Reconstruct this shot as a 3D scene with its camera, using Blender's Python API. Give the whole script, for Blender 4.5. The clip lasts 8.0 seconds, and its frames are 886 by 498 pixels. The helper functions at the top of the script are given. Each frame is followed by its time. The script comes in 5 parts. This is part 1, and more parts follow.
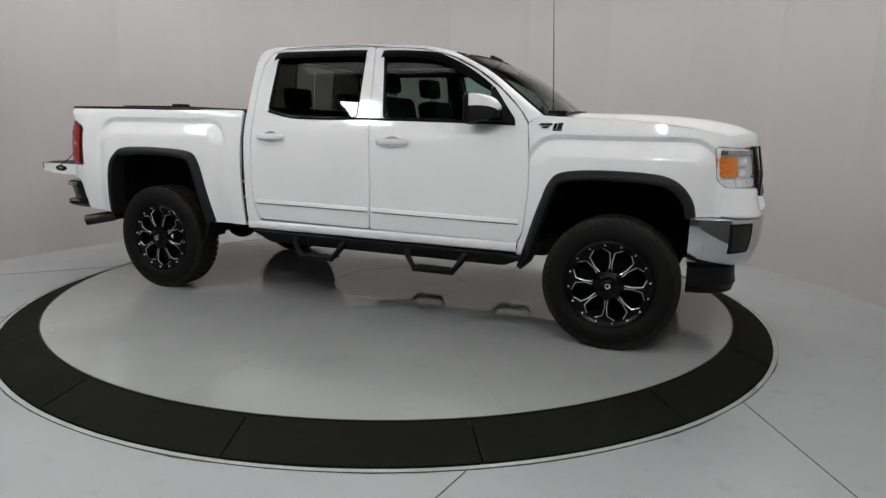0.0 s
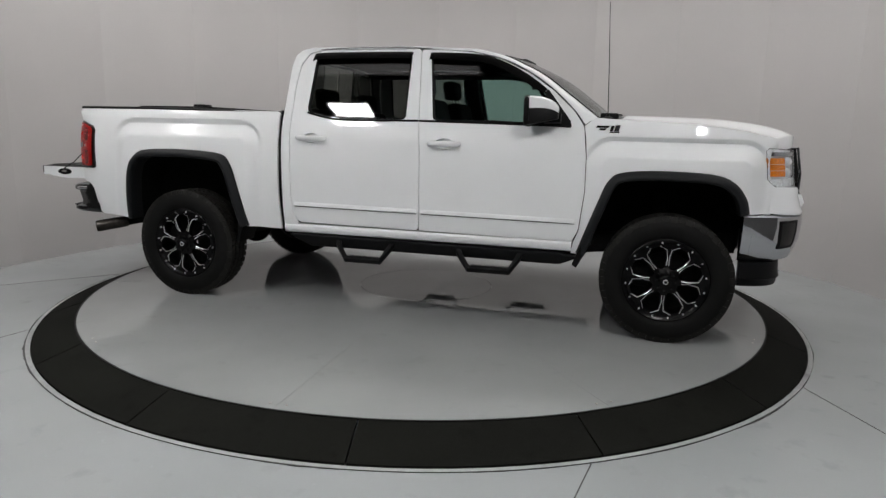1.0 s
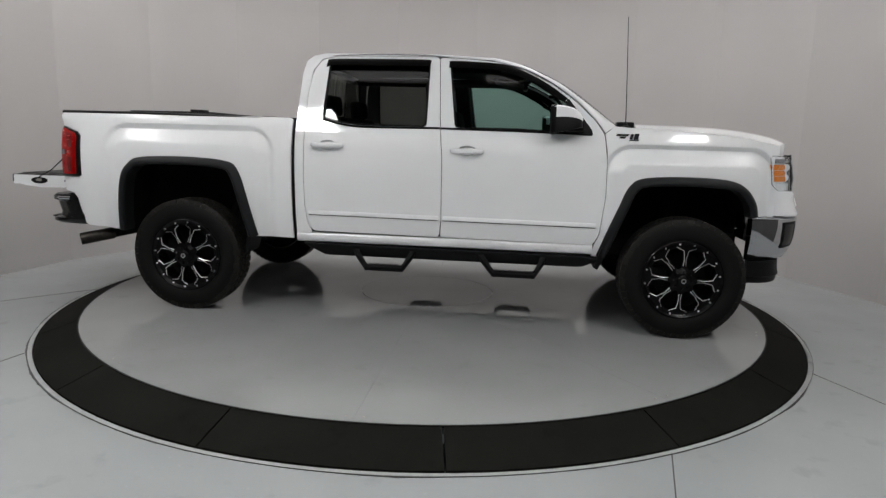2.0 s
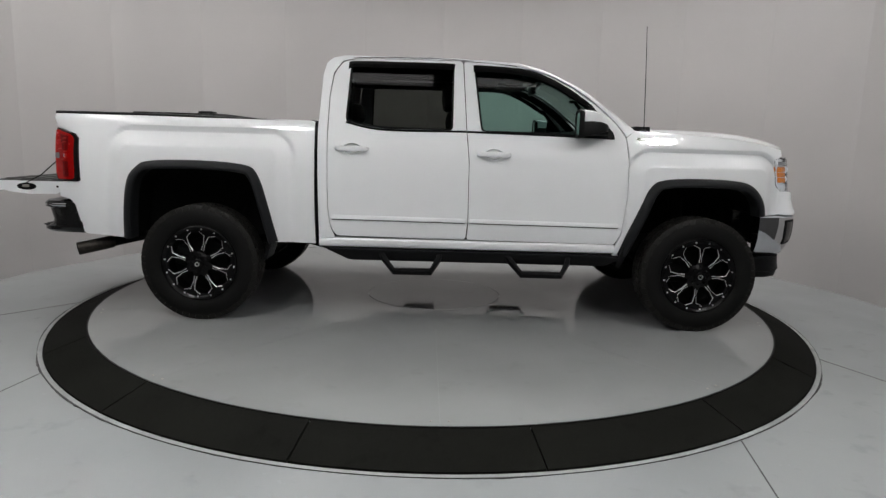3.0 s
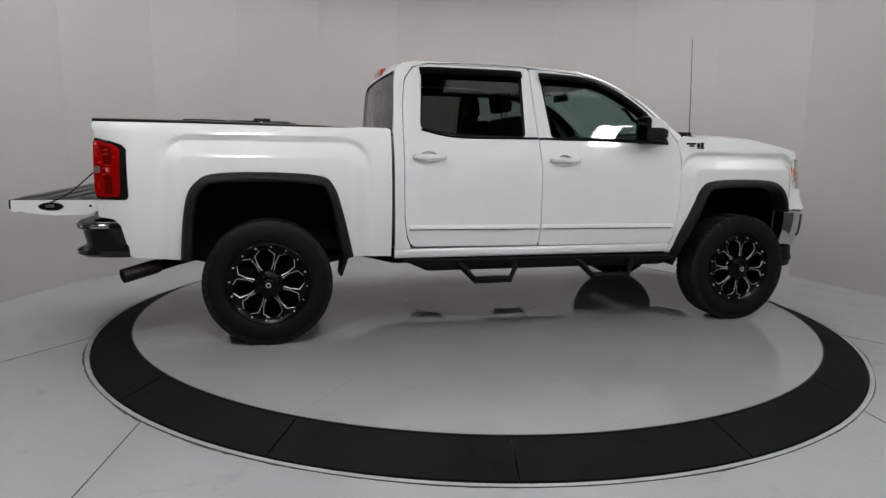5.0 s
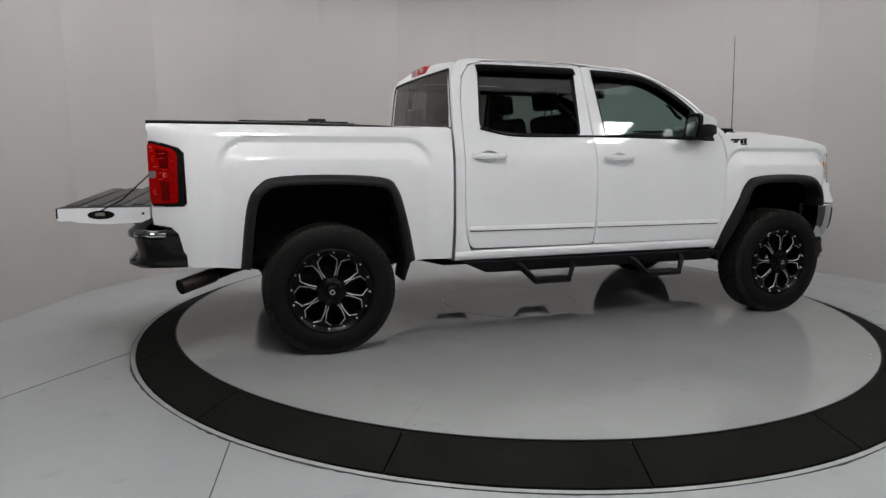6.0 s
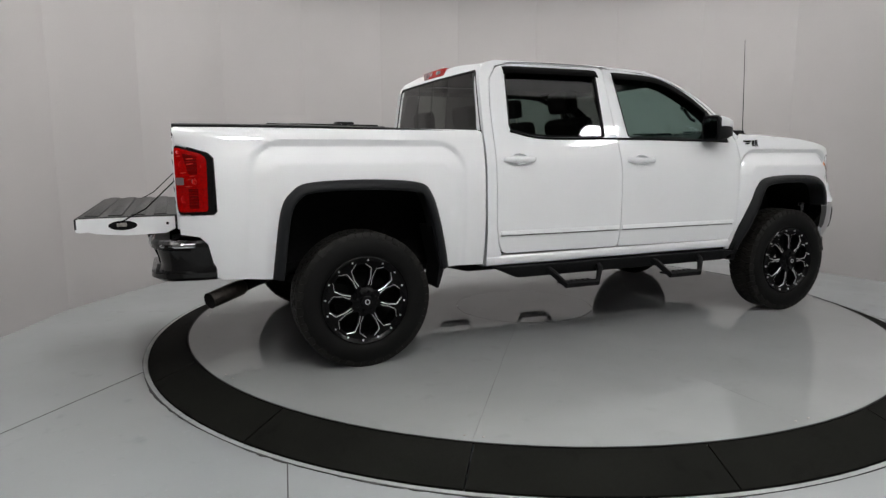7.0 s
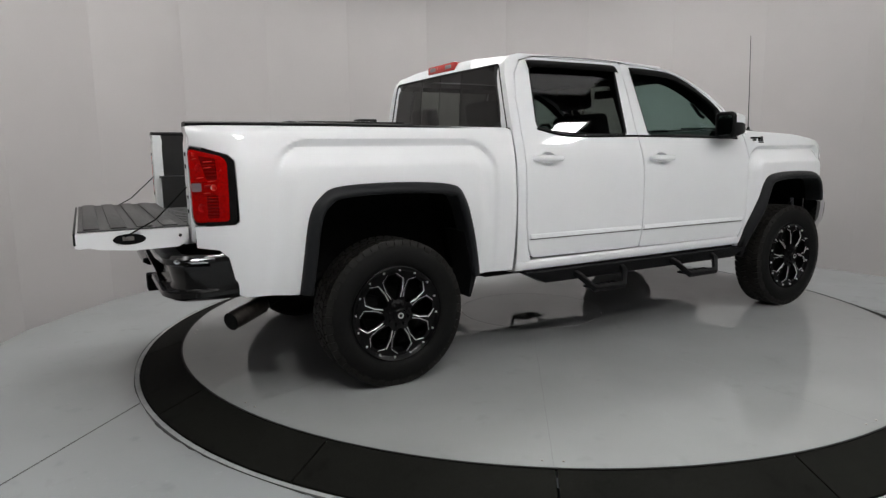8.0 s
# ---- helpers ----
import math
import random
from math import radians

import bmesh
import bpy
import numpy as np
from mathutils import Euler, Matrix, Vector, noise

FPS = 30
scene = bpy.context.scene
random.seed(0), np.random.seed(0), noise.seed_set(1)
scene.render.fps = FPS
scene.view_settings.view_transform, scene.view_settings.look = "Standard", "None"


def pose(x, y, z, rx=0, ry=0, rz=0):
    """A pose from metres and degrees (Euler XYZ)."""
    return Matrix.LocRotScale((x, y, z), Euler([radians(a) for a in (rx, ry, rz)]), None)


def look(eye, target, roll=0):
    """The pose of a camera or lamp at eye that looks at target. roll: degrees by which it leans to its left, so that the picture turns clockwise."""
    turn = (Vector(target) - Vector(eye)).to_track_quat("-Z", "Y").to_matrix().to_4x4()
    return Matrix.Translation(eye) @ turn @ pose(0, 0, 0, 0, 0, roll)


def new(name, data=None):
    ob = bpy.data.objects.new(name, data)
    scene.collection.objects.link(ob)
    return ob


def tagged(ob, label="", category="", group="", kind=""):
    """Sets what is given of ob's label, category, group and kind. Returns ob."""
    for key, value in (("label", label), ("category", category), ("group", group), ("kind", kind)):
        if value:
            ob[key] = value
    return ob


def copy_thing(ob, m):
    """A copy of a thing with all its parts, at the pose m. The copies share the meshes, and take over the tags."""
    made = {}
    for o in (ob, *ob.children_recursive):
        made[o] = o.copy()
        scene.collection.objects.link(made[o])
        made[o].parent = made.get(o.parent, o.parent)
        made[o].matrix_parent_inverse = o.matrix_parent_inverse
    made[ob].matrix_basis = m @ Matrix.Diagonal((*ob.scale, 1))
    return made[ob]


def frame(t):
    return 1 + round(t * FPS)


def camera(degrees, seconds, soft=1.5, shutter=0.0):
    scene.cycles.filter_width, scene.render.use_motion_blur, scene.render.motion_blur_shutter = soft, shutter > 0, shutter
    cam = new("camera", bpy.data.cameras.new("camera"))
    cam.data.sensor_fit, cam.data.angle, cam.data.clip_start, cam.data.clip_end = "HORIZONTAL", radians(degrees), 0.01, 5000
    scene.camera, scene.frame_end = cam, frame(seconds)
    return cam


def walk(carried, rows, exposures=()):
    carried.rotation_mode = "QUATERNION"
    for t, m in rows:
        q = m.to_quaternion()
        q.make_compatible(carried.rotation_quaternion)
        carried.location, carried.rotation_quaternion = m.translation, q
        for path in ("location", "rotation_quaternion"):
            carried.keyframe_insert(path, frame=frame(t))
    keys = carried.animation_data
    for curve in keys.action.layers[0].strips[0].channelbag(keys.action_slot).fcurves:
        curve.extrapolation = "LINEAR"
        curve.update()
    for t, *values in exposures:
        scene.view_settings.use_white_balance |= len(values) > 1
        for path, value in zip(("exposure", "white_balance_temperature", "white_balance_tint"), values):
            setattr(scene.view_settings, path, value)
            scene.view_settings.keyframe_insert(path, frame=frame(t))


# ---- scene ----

from mathutils.geometry import delaunay_2d_cdt

cam = camera(69.7, 8.0, soft=1.4)
PATH = [
    (0, (2.276, -5.015, 1.369), (1.547, -3.167, 0.989), 1.19),
    (0.5, (1.897, -5.183, 1.369), (1.290, -3.304, 0.991), 1.27),
    (1, (1.487, -5.321, 1.355), (0.969, -3.425, 0.988), 1.31),
    (1.5, (1.085, -5.434, 1.350), (0.701, -3.508, 0.997), 1.40),
    (3, (-0.107, -5.591, 1.339), (-0.084, -3.608, 1.006), 1.64),
    (3.5, (-0.549, -5.577, 1.336), (-0.413, -3.600, 1.009), 1.55),
    (4, (-0.967, -5.523, 1.358), (-0.722, -3.572, 1.031), 1.49),
    (4.5, (-1.335, -5.454, 1.328), (-0.971, -3.531, 1.017), 1.27),
    (6, (-2.396, -5.041, 1.336), (-1.775, -3.164, 1.019), 0.23),
    (6.5, (-2.640, -4.897, 1.316), (-1.985, -3.021, 1.014), -0.06),
    (7, (-2.872, -4.746, 1.314), (-2.100, -2.919, 1.017), -0.25),
    (7.5, (-3.101, -4.511, 1.313), (-2.207, -2.740, 1.014), -0.62),
    (8, (-3.305, -4.216, 1.334), (-2.333, -2.481, 1.025), -0.70),
]
walk(cam, [(t, look(eye, target, roll)) for t, eye, target, roll in PATH], [(0, -0.12), (1.5, -0.22), (3, -0.22), (6, -0.20), (7, -0.05), (8, -0.05)])

# ---- world and light ----
AXIS = Vector((-0.111, -0.011, 0))      # the middle of the turntable
FLOOR = -0.100                        # the room's floor; the turntable's top is at 0
CEIL = 3.9
world = bpy.data.worlds.new("studio")
world.use_nodes = True
world.node_tree.nodes["Background"].inputs[0].default_value = (0.9, 0.95, 1.0, 1)
world.node_tree.nodes["Background"].inputs[1].default_value = 0.05
scene.world = world


# ---- materials ----
def mat(name, base, rough=0.5, metal=0.0, coat=0.0, spec=0.5, grain=0.0, grain_scale=60.0, stain_or_light=0.0, broad_scale=2.0,
        bump=0.0, bump_scale=200.0, rough_var=0.0, scuff=0.0):
    """A principled material with colour variation at two scales, roughness variation and fine relief."""
    m = bpy.data.materials.new(name)
    m.use_nodes = True
    nt = m.node_tree
    b = nt.nodes["Principled BSDF"]
    b.inputs["Roughness"].default_value = rough
    b.inputs["Metallic"].default_value = metal
    b.inputs["Coat Weight"].default_value = coat
    b.inputs["Coat Roughness"].default_value = 0.03
    b.inputs["Specular IOR Level"].default_value = spec
    b.inputs["Base Color"].default_value = (*base, 1)
    co = nt.nodes.new("ShaderNodeTexCoord")

    def noise_at(scale, detail=4.0):
        n = nt.nodes.new("ShaderNodeTexNoise")
        n.inputs["Scale"].default_value = scale
        n.inputs["Detail"].default_value = detail
        nt.links.new(co.outputs["Object"], n.inputs["Vector"])
        return n

    if grain or stain_or_light:
        last = None
        for amount, scale, lo, hi in ((grain, grain_scale, 0.3, 0.7), (stain_or_light, broad_scale, 0.3, 0.7), (-scuff, 7.0, 0.62, 0.74), (scuff * 0.6, 26.0, 0.68, 0.74)):
            if not amount:
                continue
            n = noise_at(scale, 4.0 if lo < 0.5 else 9.0)
            r = nt.nodes.new("ShaderNodeMapRange")
            r.inputs["From Min"].default_value, r.inputs["From Max"].default_value = lo, hi
            r.inputs["To Min"].default_value, r.inputs["To Max"].default_value = 1 if lo > 0.5 else 1 - amount, 1 + amount
            nt.links.new(n.outputs["Fac"], r.inputs["Value"])
            mul = nt.nodes.new("ShaderNodeVectorMath")
            mul.operation = "MULTIPLY"
            if last is None:
                mul.inputs[0].default_value = base
            else:
                nt.links.new(last, mul.inputs[0])
            nt.links.new(r.outputs["Result"], mul.inputs[1])
            last = mul.outputs[0]
        nt.links.new(last, b.inputs["Base Color"])
    if rough_var:
        n = noise_at(broad_scale * 2.3)
        r = nt.nodes.new("ShaderNodeMapRange")
        r.inputs["From Min"].default_value, r.inputs["From Max"].default_value = 0.3, 0.7
        r.inputs["To Min"].default_value, r.inputs["To Max"].default_value = max(0, rough - rough_var), rough + rough_var
        nt.links.new(n.outputs["Fac"], r.inputs["Value"])
        nt.links.new(r.outputs["Result"], b.inputs["Roughness"])
    if bump:
        n = noise_at(bump_scale, 3.0)
        k = nt.nodes.new("ShaderNodeBump")
        k.inputs["Strength"].default_value = bump
        k.inputs["Distance"].default_value = 0.002
        nt.links.new(n.outputs["Fac"], k.inputs["Height"])
        nt.links.new(k.outputs["Normal"], b.inputs["Normal"])
    return m


def glass_mat(name, tint, ior=1.5):
    """A thin pane: tinted see-through with the gloss of glass."""
    m = bpy.data.materials.new(name)
    m.use_nodes = True
    nt = m.node_tree
    nt.nodes.remove(nt.nodes["Principled BSDF"])
    tr = nt.nodes.new("ShaderNodeBsdfTransparent")
    tr.inputs[0].default_value = (*tint, 1)
    gl = nt.nodes.new("ShaderNodeBsdfGlossy")
    gl.inputs["Roughness"].default_value = 0.01
    lw = nt.nodes.new("ShaderNodeLayerWeight")
    lw.inputs["Blend"].default_value = 0.5
    pw = nt.nodes.new("ShaderNodeMath")
    pw.operation = "POWER"
    pw.inputs[1].default_value = 5.0
    nt.links.new(lw.outputs["Facing"], pw.inputs[0])
    fr = nt.nodes.new("ShaderNodeMapRange")
    f0 = ((ior - 1) / (ior + 1)) ** 2 * 1.25
    fr.inputs["To Min"].default_value, fr.inputs["To Max"].default_value = f0, 1.0
    nt.links.new(pw.outputs[0], fr.inputs["Value"])
    mx = nt.nodes.new("ShaderNodeMixShader")
    nt.links.new(fr.outputs["Result"], mx.inputs[0])
    nt.links.new(tr.outputs[0], mx.inputs[1])
    nt.links.new(gl.outputs[0], mx.inputs[2])
    nt.links.new(mx.outputs[0], nt.nodes["Material Output"].inputs[0])
    return m


def glow_mat(name, colour, strength):
    m = bpy.data.materials.new(name)
    m.use_nodes = True
    b = m.node_tree.nodes["Principled BSDF"]
    b.inputs["Base Color"].default_value = (0.8, 0.8, 0.8, 1)
    b.inputs["Emission Color"].default_value = (*colour, 1)
    b.inputs["Emission Strength"].default_value = strength
    return m


WHITE = mat("white_paint", (0.835, 0.85, 0.865), 0.4, spec=0.35, coat=0.8, grain=0.01, grain_scale=900, stain_or_light=0.012, broad_scale=3)
# The wall's broad blotches are uneven light falloff put into its colour.
WALL = mat("studio_wall", (0.434, 0.417, 0.412), 0.42, grain=0.012, grain_scale=90, stain_or_light=0.05, broad_scale=0.6, bump=0.05, bump_scale=160, rough_var=0.06)
BACKWALL = mat("hall_wall", (0.075, 0.074, 0.073), 0.7, spec=0.2, grain=0.04, grain_scale=60, stain_or_light=0.08, broad_scale=1.2)
EPOXY = mat("floor_epoxy", (0.315, 0.329, 0.337), 0.16, spec=0.5, grain=0.015, grain_scale=150, stain_or_light=0.04, broad_scale=1.3, rough_var=0.05, scuff=0.10)
DISC = mat("turntable_epoxy", (0.272, 0.279, 0.280), 0.014, spec=0.32, grain=0.015, grain_scale=150, stain_or_light=0.05, broad_scale=1.6, rough_var=0.008, scuff=0.07)
RAMP = mat("ramp_rubber", (0.0094, 0.0096, 0.0083), 0.75, spec=0.04, grain=0.2, grain_scale=240, stain_or_light=0.15, broad_scale=3, bump=0.4, bump_scale=320, scuff=0.35)
TRIM = mat("ring_trim", (0.30, 0.31, 0.31), 0.45, grain=0.1, grain_scale=40, stain_or_light=0.15, broad_scale=5, scuff=0.35)
JOINT = mat("floor_joint", (0.045, 0.045, 0.045), 0.8, grain=0.2)
CEILING = mat("ceiling_paint", (0.09, 0.09, 0.09), 0.8, grain=0.03)
BLACK = mat("black_plastic", (0.0055, 0.0055, 0.006), 0.45, spec=0.11, grain=0.15, grain_scale=400, stain_or_light=0.1, bump=0.3, bump_scale=500)
FLARE = mat("flare_plastic", (0.013, 0.0138, 0.0152), 0.45, spec=0.17, grain=0.12, grain_scale=500, stain_or_light=0.1, bump=0.35, bump_scale=700)
GLOSSBLACK = mat("gloss_black", (0.007, 0.007, 0.007), 0.2, spec=0.3, coat=0.3, grain=0.1, grain_scale=80)
DARK = mat("undercarriage", (0.005, 0.005, 0.005), 0.8, spec=0.1, grain=0.4, grain_scale=30, stain_or_light=0.3)
STEEL = mat("worn_steel", (0.30, 0.28, 0.26), 0.38, metal=1.0, grain=0.2, grain_scale=40, stain_or_light=0.2, broad_scale=8)
SOOT = mat("sooty_steel", (0.03, 0.026, 0.023), 0.36, metal=0.7, grain=0.3, grain_scale=50, stain_or_light=0.3, broad_scale=12)
CHROME = mat("chrome", (0.62, 0.63, 0.65), 0.06, metal=1.0, rough_var=0.02)
ALLOY = mat("milled_alloy", (0.90, 0.90, 0.90), 0.32, metal=0.75, grain=0.05, grain_scale=300)
RUBBER = mat("tyre_rubber", (0.0062, 0.0062, 0.006), 0.62, spec=0.12, grain=0.2, grain_scale=120, stain_or_light=0.15, broad_scale=7, bump=0.3, bump_scale=260)
# Tread and shoulder are lighter than the sidewall: light on them put into colour.
TREAD = mat("lit_tread", (0.014, 0.0132, 0.0115), 0.6, spec=0.22, grain=0.25, grain_scale=90, stain_or_light=0.3, broad_scale=9, bump=0.3, bump_scale=260)
SHOULDER = mat("half_lit_shoulder", (0.0095, 0.0092, 0.0082), 0.55, spec=0.2, grain=0.3, grain_scale=70, stain_or_light=0.4, broad_scale=11, bump=0.3, bump_scale=260)
RIMBLACK = mat("rim_black", (0.0026, 0.0026, 0.0028), 0.24, spec=0.16, grain=0.1)
BARREL = mat("dark_barrel", (0.10, 0.10, 0.105), 0.16, metal=0.9, grain=0.1, rough_var=0.04)
FABRIC = mat("seat_fabric", (0.010, 0.010, 0.011), 0.85, spec=0.2, grain=0.2, grain_scale=300, bump=0.5, bump_scale=600)
LINER = mat("bed_liner", (0.016, 0.016, 0.016), 0.42, spec=0.4, grain=0.25, grain_scale=180, bump=0.5, bump_scale=300, stain_or_light=0.3, broad_scale=6)
REDLENS = mat("red_lens", (0.17, 0.003, 0.003), 0.2, spec=0.3, coat=0.5, stain_or_light=0.15, broad_scale=14)
REDGLOW = mat("red_reflector", (0.50, 0.012, 0.010), 0.25, coat=1.0, grain=0.25, grain_scale=90)
AMBER = mat("amber_lens", (0.85, 0.24, 0.015), 0.2, coat=1.0, grain=0.25, grain_scale=110)
SILVER = mat("silver_reflector", (0.86, 0.87, 0.88), 0.25, metal=0.05, coat=0.5, grain=0.15, grain_scale=60)
GREYLENS = mat("grey_lens", (0.20, 0.14, 0.15), 0.15, coat=1.0)
GLASS_REAR = glass_mat("privacy_glass", (0.27, 0.28, 0.265), 1.34)
GLASS_CAB = glass_mat("cab_rear_glass", (0.09, 0.095, 0.09))
# Lighter tint carries the brightness seen through the cab to the windscreen.
GLASS_SLIDER = glass_mat("slider_glass", (0.40, 0.42, 0.40))
GLASS_FRONT = glass_mat("green_glass", (0.52, 0.68, 0.64), 1.34)
GLASS_SHIELD = glass_mat("windshield_glass", (0.46, 0.52, 0.50))
GLASS_RED = glass_mat("red_outer_lens", (0.84, 0.06, 0.035))
GLASS_LENS = glass_mat("lamp_lens", (0.93, 0.95, 0.96))
# Four fill strengths for added, unseen panels that brighten truck, floor and walls.
FILL = glow_mat("fill_panel", (1.0, 0.985, 0.97), 8.0)
FILL_SIDE = glow_mat("side_fill_panel", (1.0, 0.985, 0.97), 15.0)
FILL_SOFT = glow_mat("soft_fill_panel", (1.0, 0.985, 0.97), 2.0)
FILL_HALL = glow_mat("hall_fill_panel", (1.0, 0.985, 0.97), 4.5)
VISOR = mat("smoked_visor", (0.0035, 0.0035, 0.0035), 0.5, spec=0.025, grain=0.1, grain_scale=80)
LAMP_SMALL = glow_mat("bright_panel", (1.0, 0.99, 0.98), 90.0)


# ---- mesh helpers ----
def finish(name, bm, mats, parent=None, label="", angle=32, smooth=True, outward=True):
    me = bpy.data.meshes.new(name)
    bmesh.ops.recalc_face_normals(bm, faces=bm.faces)
    if outward and any(len(e.link_faces) == 1 for e in bm.edges):
        c = Vector((0, 0, 0.95))
        if sum(f.normal.dot(f.calc_center_median() - c) * f.calc_area() for f in bm.faces) < 0:
            bmesh.ops.reverse_faces(bm, faces=bm.faces)
    bm.to_mesh(me)
    bm.free()
    for m in mats if isinstance(mats, (list, tuple)) else [mats]:
        me.materials.append(m)
    if smooth:
        me.shade_smooth()
        me.set_sharp_from_angle(angle=radians(angle))
    ob = new(name, me)
    if parent is not None:
        ob.parent = parent
    if label:
        tagged(ob, label)
    return ob


def part(name, bm, material, parent, label="", angle=32):
    """ONE mesh object under a thing or under a part."""
    return finish(name, bm, material, parent, label, angle)


def curve_pts(ctrl, n, closed=False):
    """n points along a Catmull-Rom curve through the control points."""
    c = [Vector(p) for p in ctrl]
    m = len(c)
    out = []
    spans = m if closed else m - 1
    for i in range(n):
        u = i / (n if closed else n - 1) * spans
        k = min(int(u), spans - 1)
        f = u - k
        if closed:
            p0, p1, p2, p3 = c[(k - 1) % m], c[k % m], c[(k + 1) % m], c[(k + 2) % m]
        else:
            p0, p1, p2, p3 = c[max(k - 1, 0)], c[k], c[k + 1], c[min(k + 2, m - 1)]
        out.append(0.5 * ((2 * p1) + (p2 - p0) * f + (2 * p0 - 5 * p1 + 4 * p2 - p3) * f * f + (3 * p1 - p0 - 3 * p2 + p3) * f ** 3))
    return out


def table(u, pairs):
    """Smooth interpolation through (u, value) pairs."""
    if u <= pairs[0][0]:
        return pairs[0][1]
    for i in range(len(pairs) - 1):
        (a, va), (b, vb) = pairs[i], pairs[i + 1]
        if u <= b:
            f = (u - a) / (b - a)
            sa = (vb - pairs[i - 1][1]) / (b - pairs[i - 1][0]) if i else (vb - va) / (b - a)
            sb = (pairs[i + 2][1] - va) / (pairs[i + 2][0] - a) if i + 2 < len(pairs) else (vb - va) / (b - a)
            h = b - a
            return (va * (1 + 2 * f) * (1 - f) ** 2 + sa * h * f * (1 - f) ** 2 + vb * f * f * (3 - 2 * f) + sb * h * f * f * (f - 1))
    return pairs[-1][1]


def rounded(poly, r, n=4):
    """A polygon with rounded corners; r is one radius or one for each corner."""
    out = []
    m = len(poly)
    for i, p in enumerate(poly):
        p = Vector(p)
        a, b = Vector(poly[i - 1]) - p, Vector(poly[(i + 1) % m]) - p
        ri = r[i] if isinstance(r, (list, tuple)) else r
        d = min(ri, 0.48 * a.length, 0.48 * b.length)
        if d < 1e-5:
            out.append(p)
            continue
        p0, p2 = p + a.normalized() * d, p + b.normalized() * d
        for k in range(n + 1):
            f = k / n
            out.append(p0 * (1 - f) ** 2 + p * 2 * f * (1 - f) + p2 * f * f)
    return out


def densify(poly, step):
    out = []
    for i, p in enumerate(poly):
        a, b = Vector(p), Vector(poly[(i + 1) % len(poly)])
        k = max(1, int((b - a).length / step + 0.5))
        out += [a.lerp(b, j / k) for j in range(k)]
    return out


def inside(p, poly):
    c = False
    for i in range(len(poly)):
        a, b = poly[i - 1], poly[i]
        if (a[1] > p[1]) != (b[1] > p[1]) and p[0] < (b[0] - a[0]) * (p[1] - a[1]) / (b[1] - a[1]) + a[0]:
            c = not c
    return c


def sheet(outline, place, step=0.04, holes=(), flange=0.02, back=None, rim=None):
    """A pressed panel: a flat outline with holes, filled with an even net, bent by place(u, v, depth), its edges turned in by flange."""
    loops = [densify(outline, step)] + [densify(h, step) for h in holes]
    co, edges = [], []
    for lp in loops:
        k = len(co)
        co += [Vector((p[0], p[1])) for p in lp]
        edges += [(k + i, k + (i + 1) % len(lp)) for i in range(len(lp))]
    border = np.array([(p.x, p.y) for p in co])
    us, vs = border[: len(loops[0]), 0], border[: len(loops[0]), 1]
    for iu in range(int((us.max() - us.min()) / step) + 1):
        for iv in range(int((vs.max() - vs.min()) / step) + 1):
            q = (us.min() + (iu + 0.5) * step, vs.min() + (iv + 0.5) * step)
            if ((border - q) ** 2).sum(1).min() > (0.55 * step) ** 2 and inside(q, loops[0]) and not any(inside(q, h) for h in loops[1:]):
                co.append(Vector(q))
    out = delaunay_2d_cdt(co, edges, [], 0, 1e-6)
    vco, faces = out[0], out[2]
    bm = bmesh.new()
    bv = [bm.verts.new(place(p[0], p[1], 0.0)) for p in vco]
    for f in faces:
        mid = sum((Vector(vco[i]) for i in f), Vector((0, 0))) / len(f)
        if inside(mid, loops[0]) and not any(inside(mid, h) for h in loops[1:]):
            bm.faces.new([bv[i] for i in f])
    if flange:
        rim_edges = [e for e in bm.edges if len(e.link_faces) == 1]
        number = {v: i for i, v in enumerate(bv)}
        twin = {}
        for e in rim_edges:
            for v in e.verts:
                if v not in twin:
                    i = number[v]
                    twin[v] = bm.verts.new(place(vco[i][0], vco[i][1], flange))
        for e in rim_edges:
            a, b = e.verts
            bm.faces.new([a, b, twin[b], twin[a]])
    return bm


def grid(nu, nv, at, thick=None):
    """A net of nu x nv cells through at(u, v), u and v from 0 to 1."""
    bm = bmesh.new()
    vs = [[bm.verts.new(at(i / nu, j / nv)) for j in range(nv + 1)] for i in range(nu + 1)]
    for i in range(nu):
        for j in range(nv):
            bm.faces.new((vs[i][j], vs[i + 1][j], vs[i + 1][j + 1], vs[i][j + 1]))
    return bm


def box(bm, lo, hi, bevel=0.0, seg=2, m=None, mi=0):
    made = bmesh.ops.create_cube(bm, size=1.0)
    vs = made["verts"]
    for v in vs:
        v.co = Vector([lo[k] + (hi[k] - lo[k]) * (v.co[k] + 0.5) for k in range(3)])
    fs = set()
    if bevel:
        es = list({e for v in vs for e in v.link_edges})
        r = bmesh.ops.bevel(bm, geom=es, offset=bevel, segments=seg, affect="EDGES", profile=0.5)
        vs = list({v for f in r["faces"] for v in f.verts} | {v for v in vs if v.is_valid})
    fs = {f for v in vs if v.is_valid for f in v.link_faces}
    for f in fs:
        f.material_index = mi
    if m is not None:
        for v in {v for f in fs for v in f.verts}:
            v.co = m @ v.co
    return bm


def loft(bm, rings, closed_ring=True, cap=True, mi=0):
    """Skin a list of rings of points."""
    rows = [[bm.verts.new(p) for p in r] for r in rings]
    n = len(rows[0])
    for a, b in zip(rows, rows[1:]):
        for i in range(n if closed_ring else n - 1):
            f = bm.faces.new((a[i], a[(i + 1) % n], b[(i + 1) % n], b[i]))
            f.material_index = mi
    if cap and closed_ring:
        bm.faces.new(rows[0][::-1]).material_index = mi
        bm.faces.new(rows[-1]).material_index = mi
    return rows


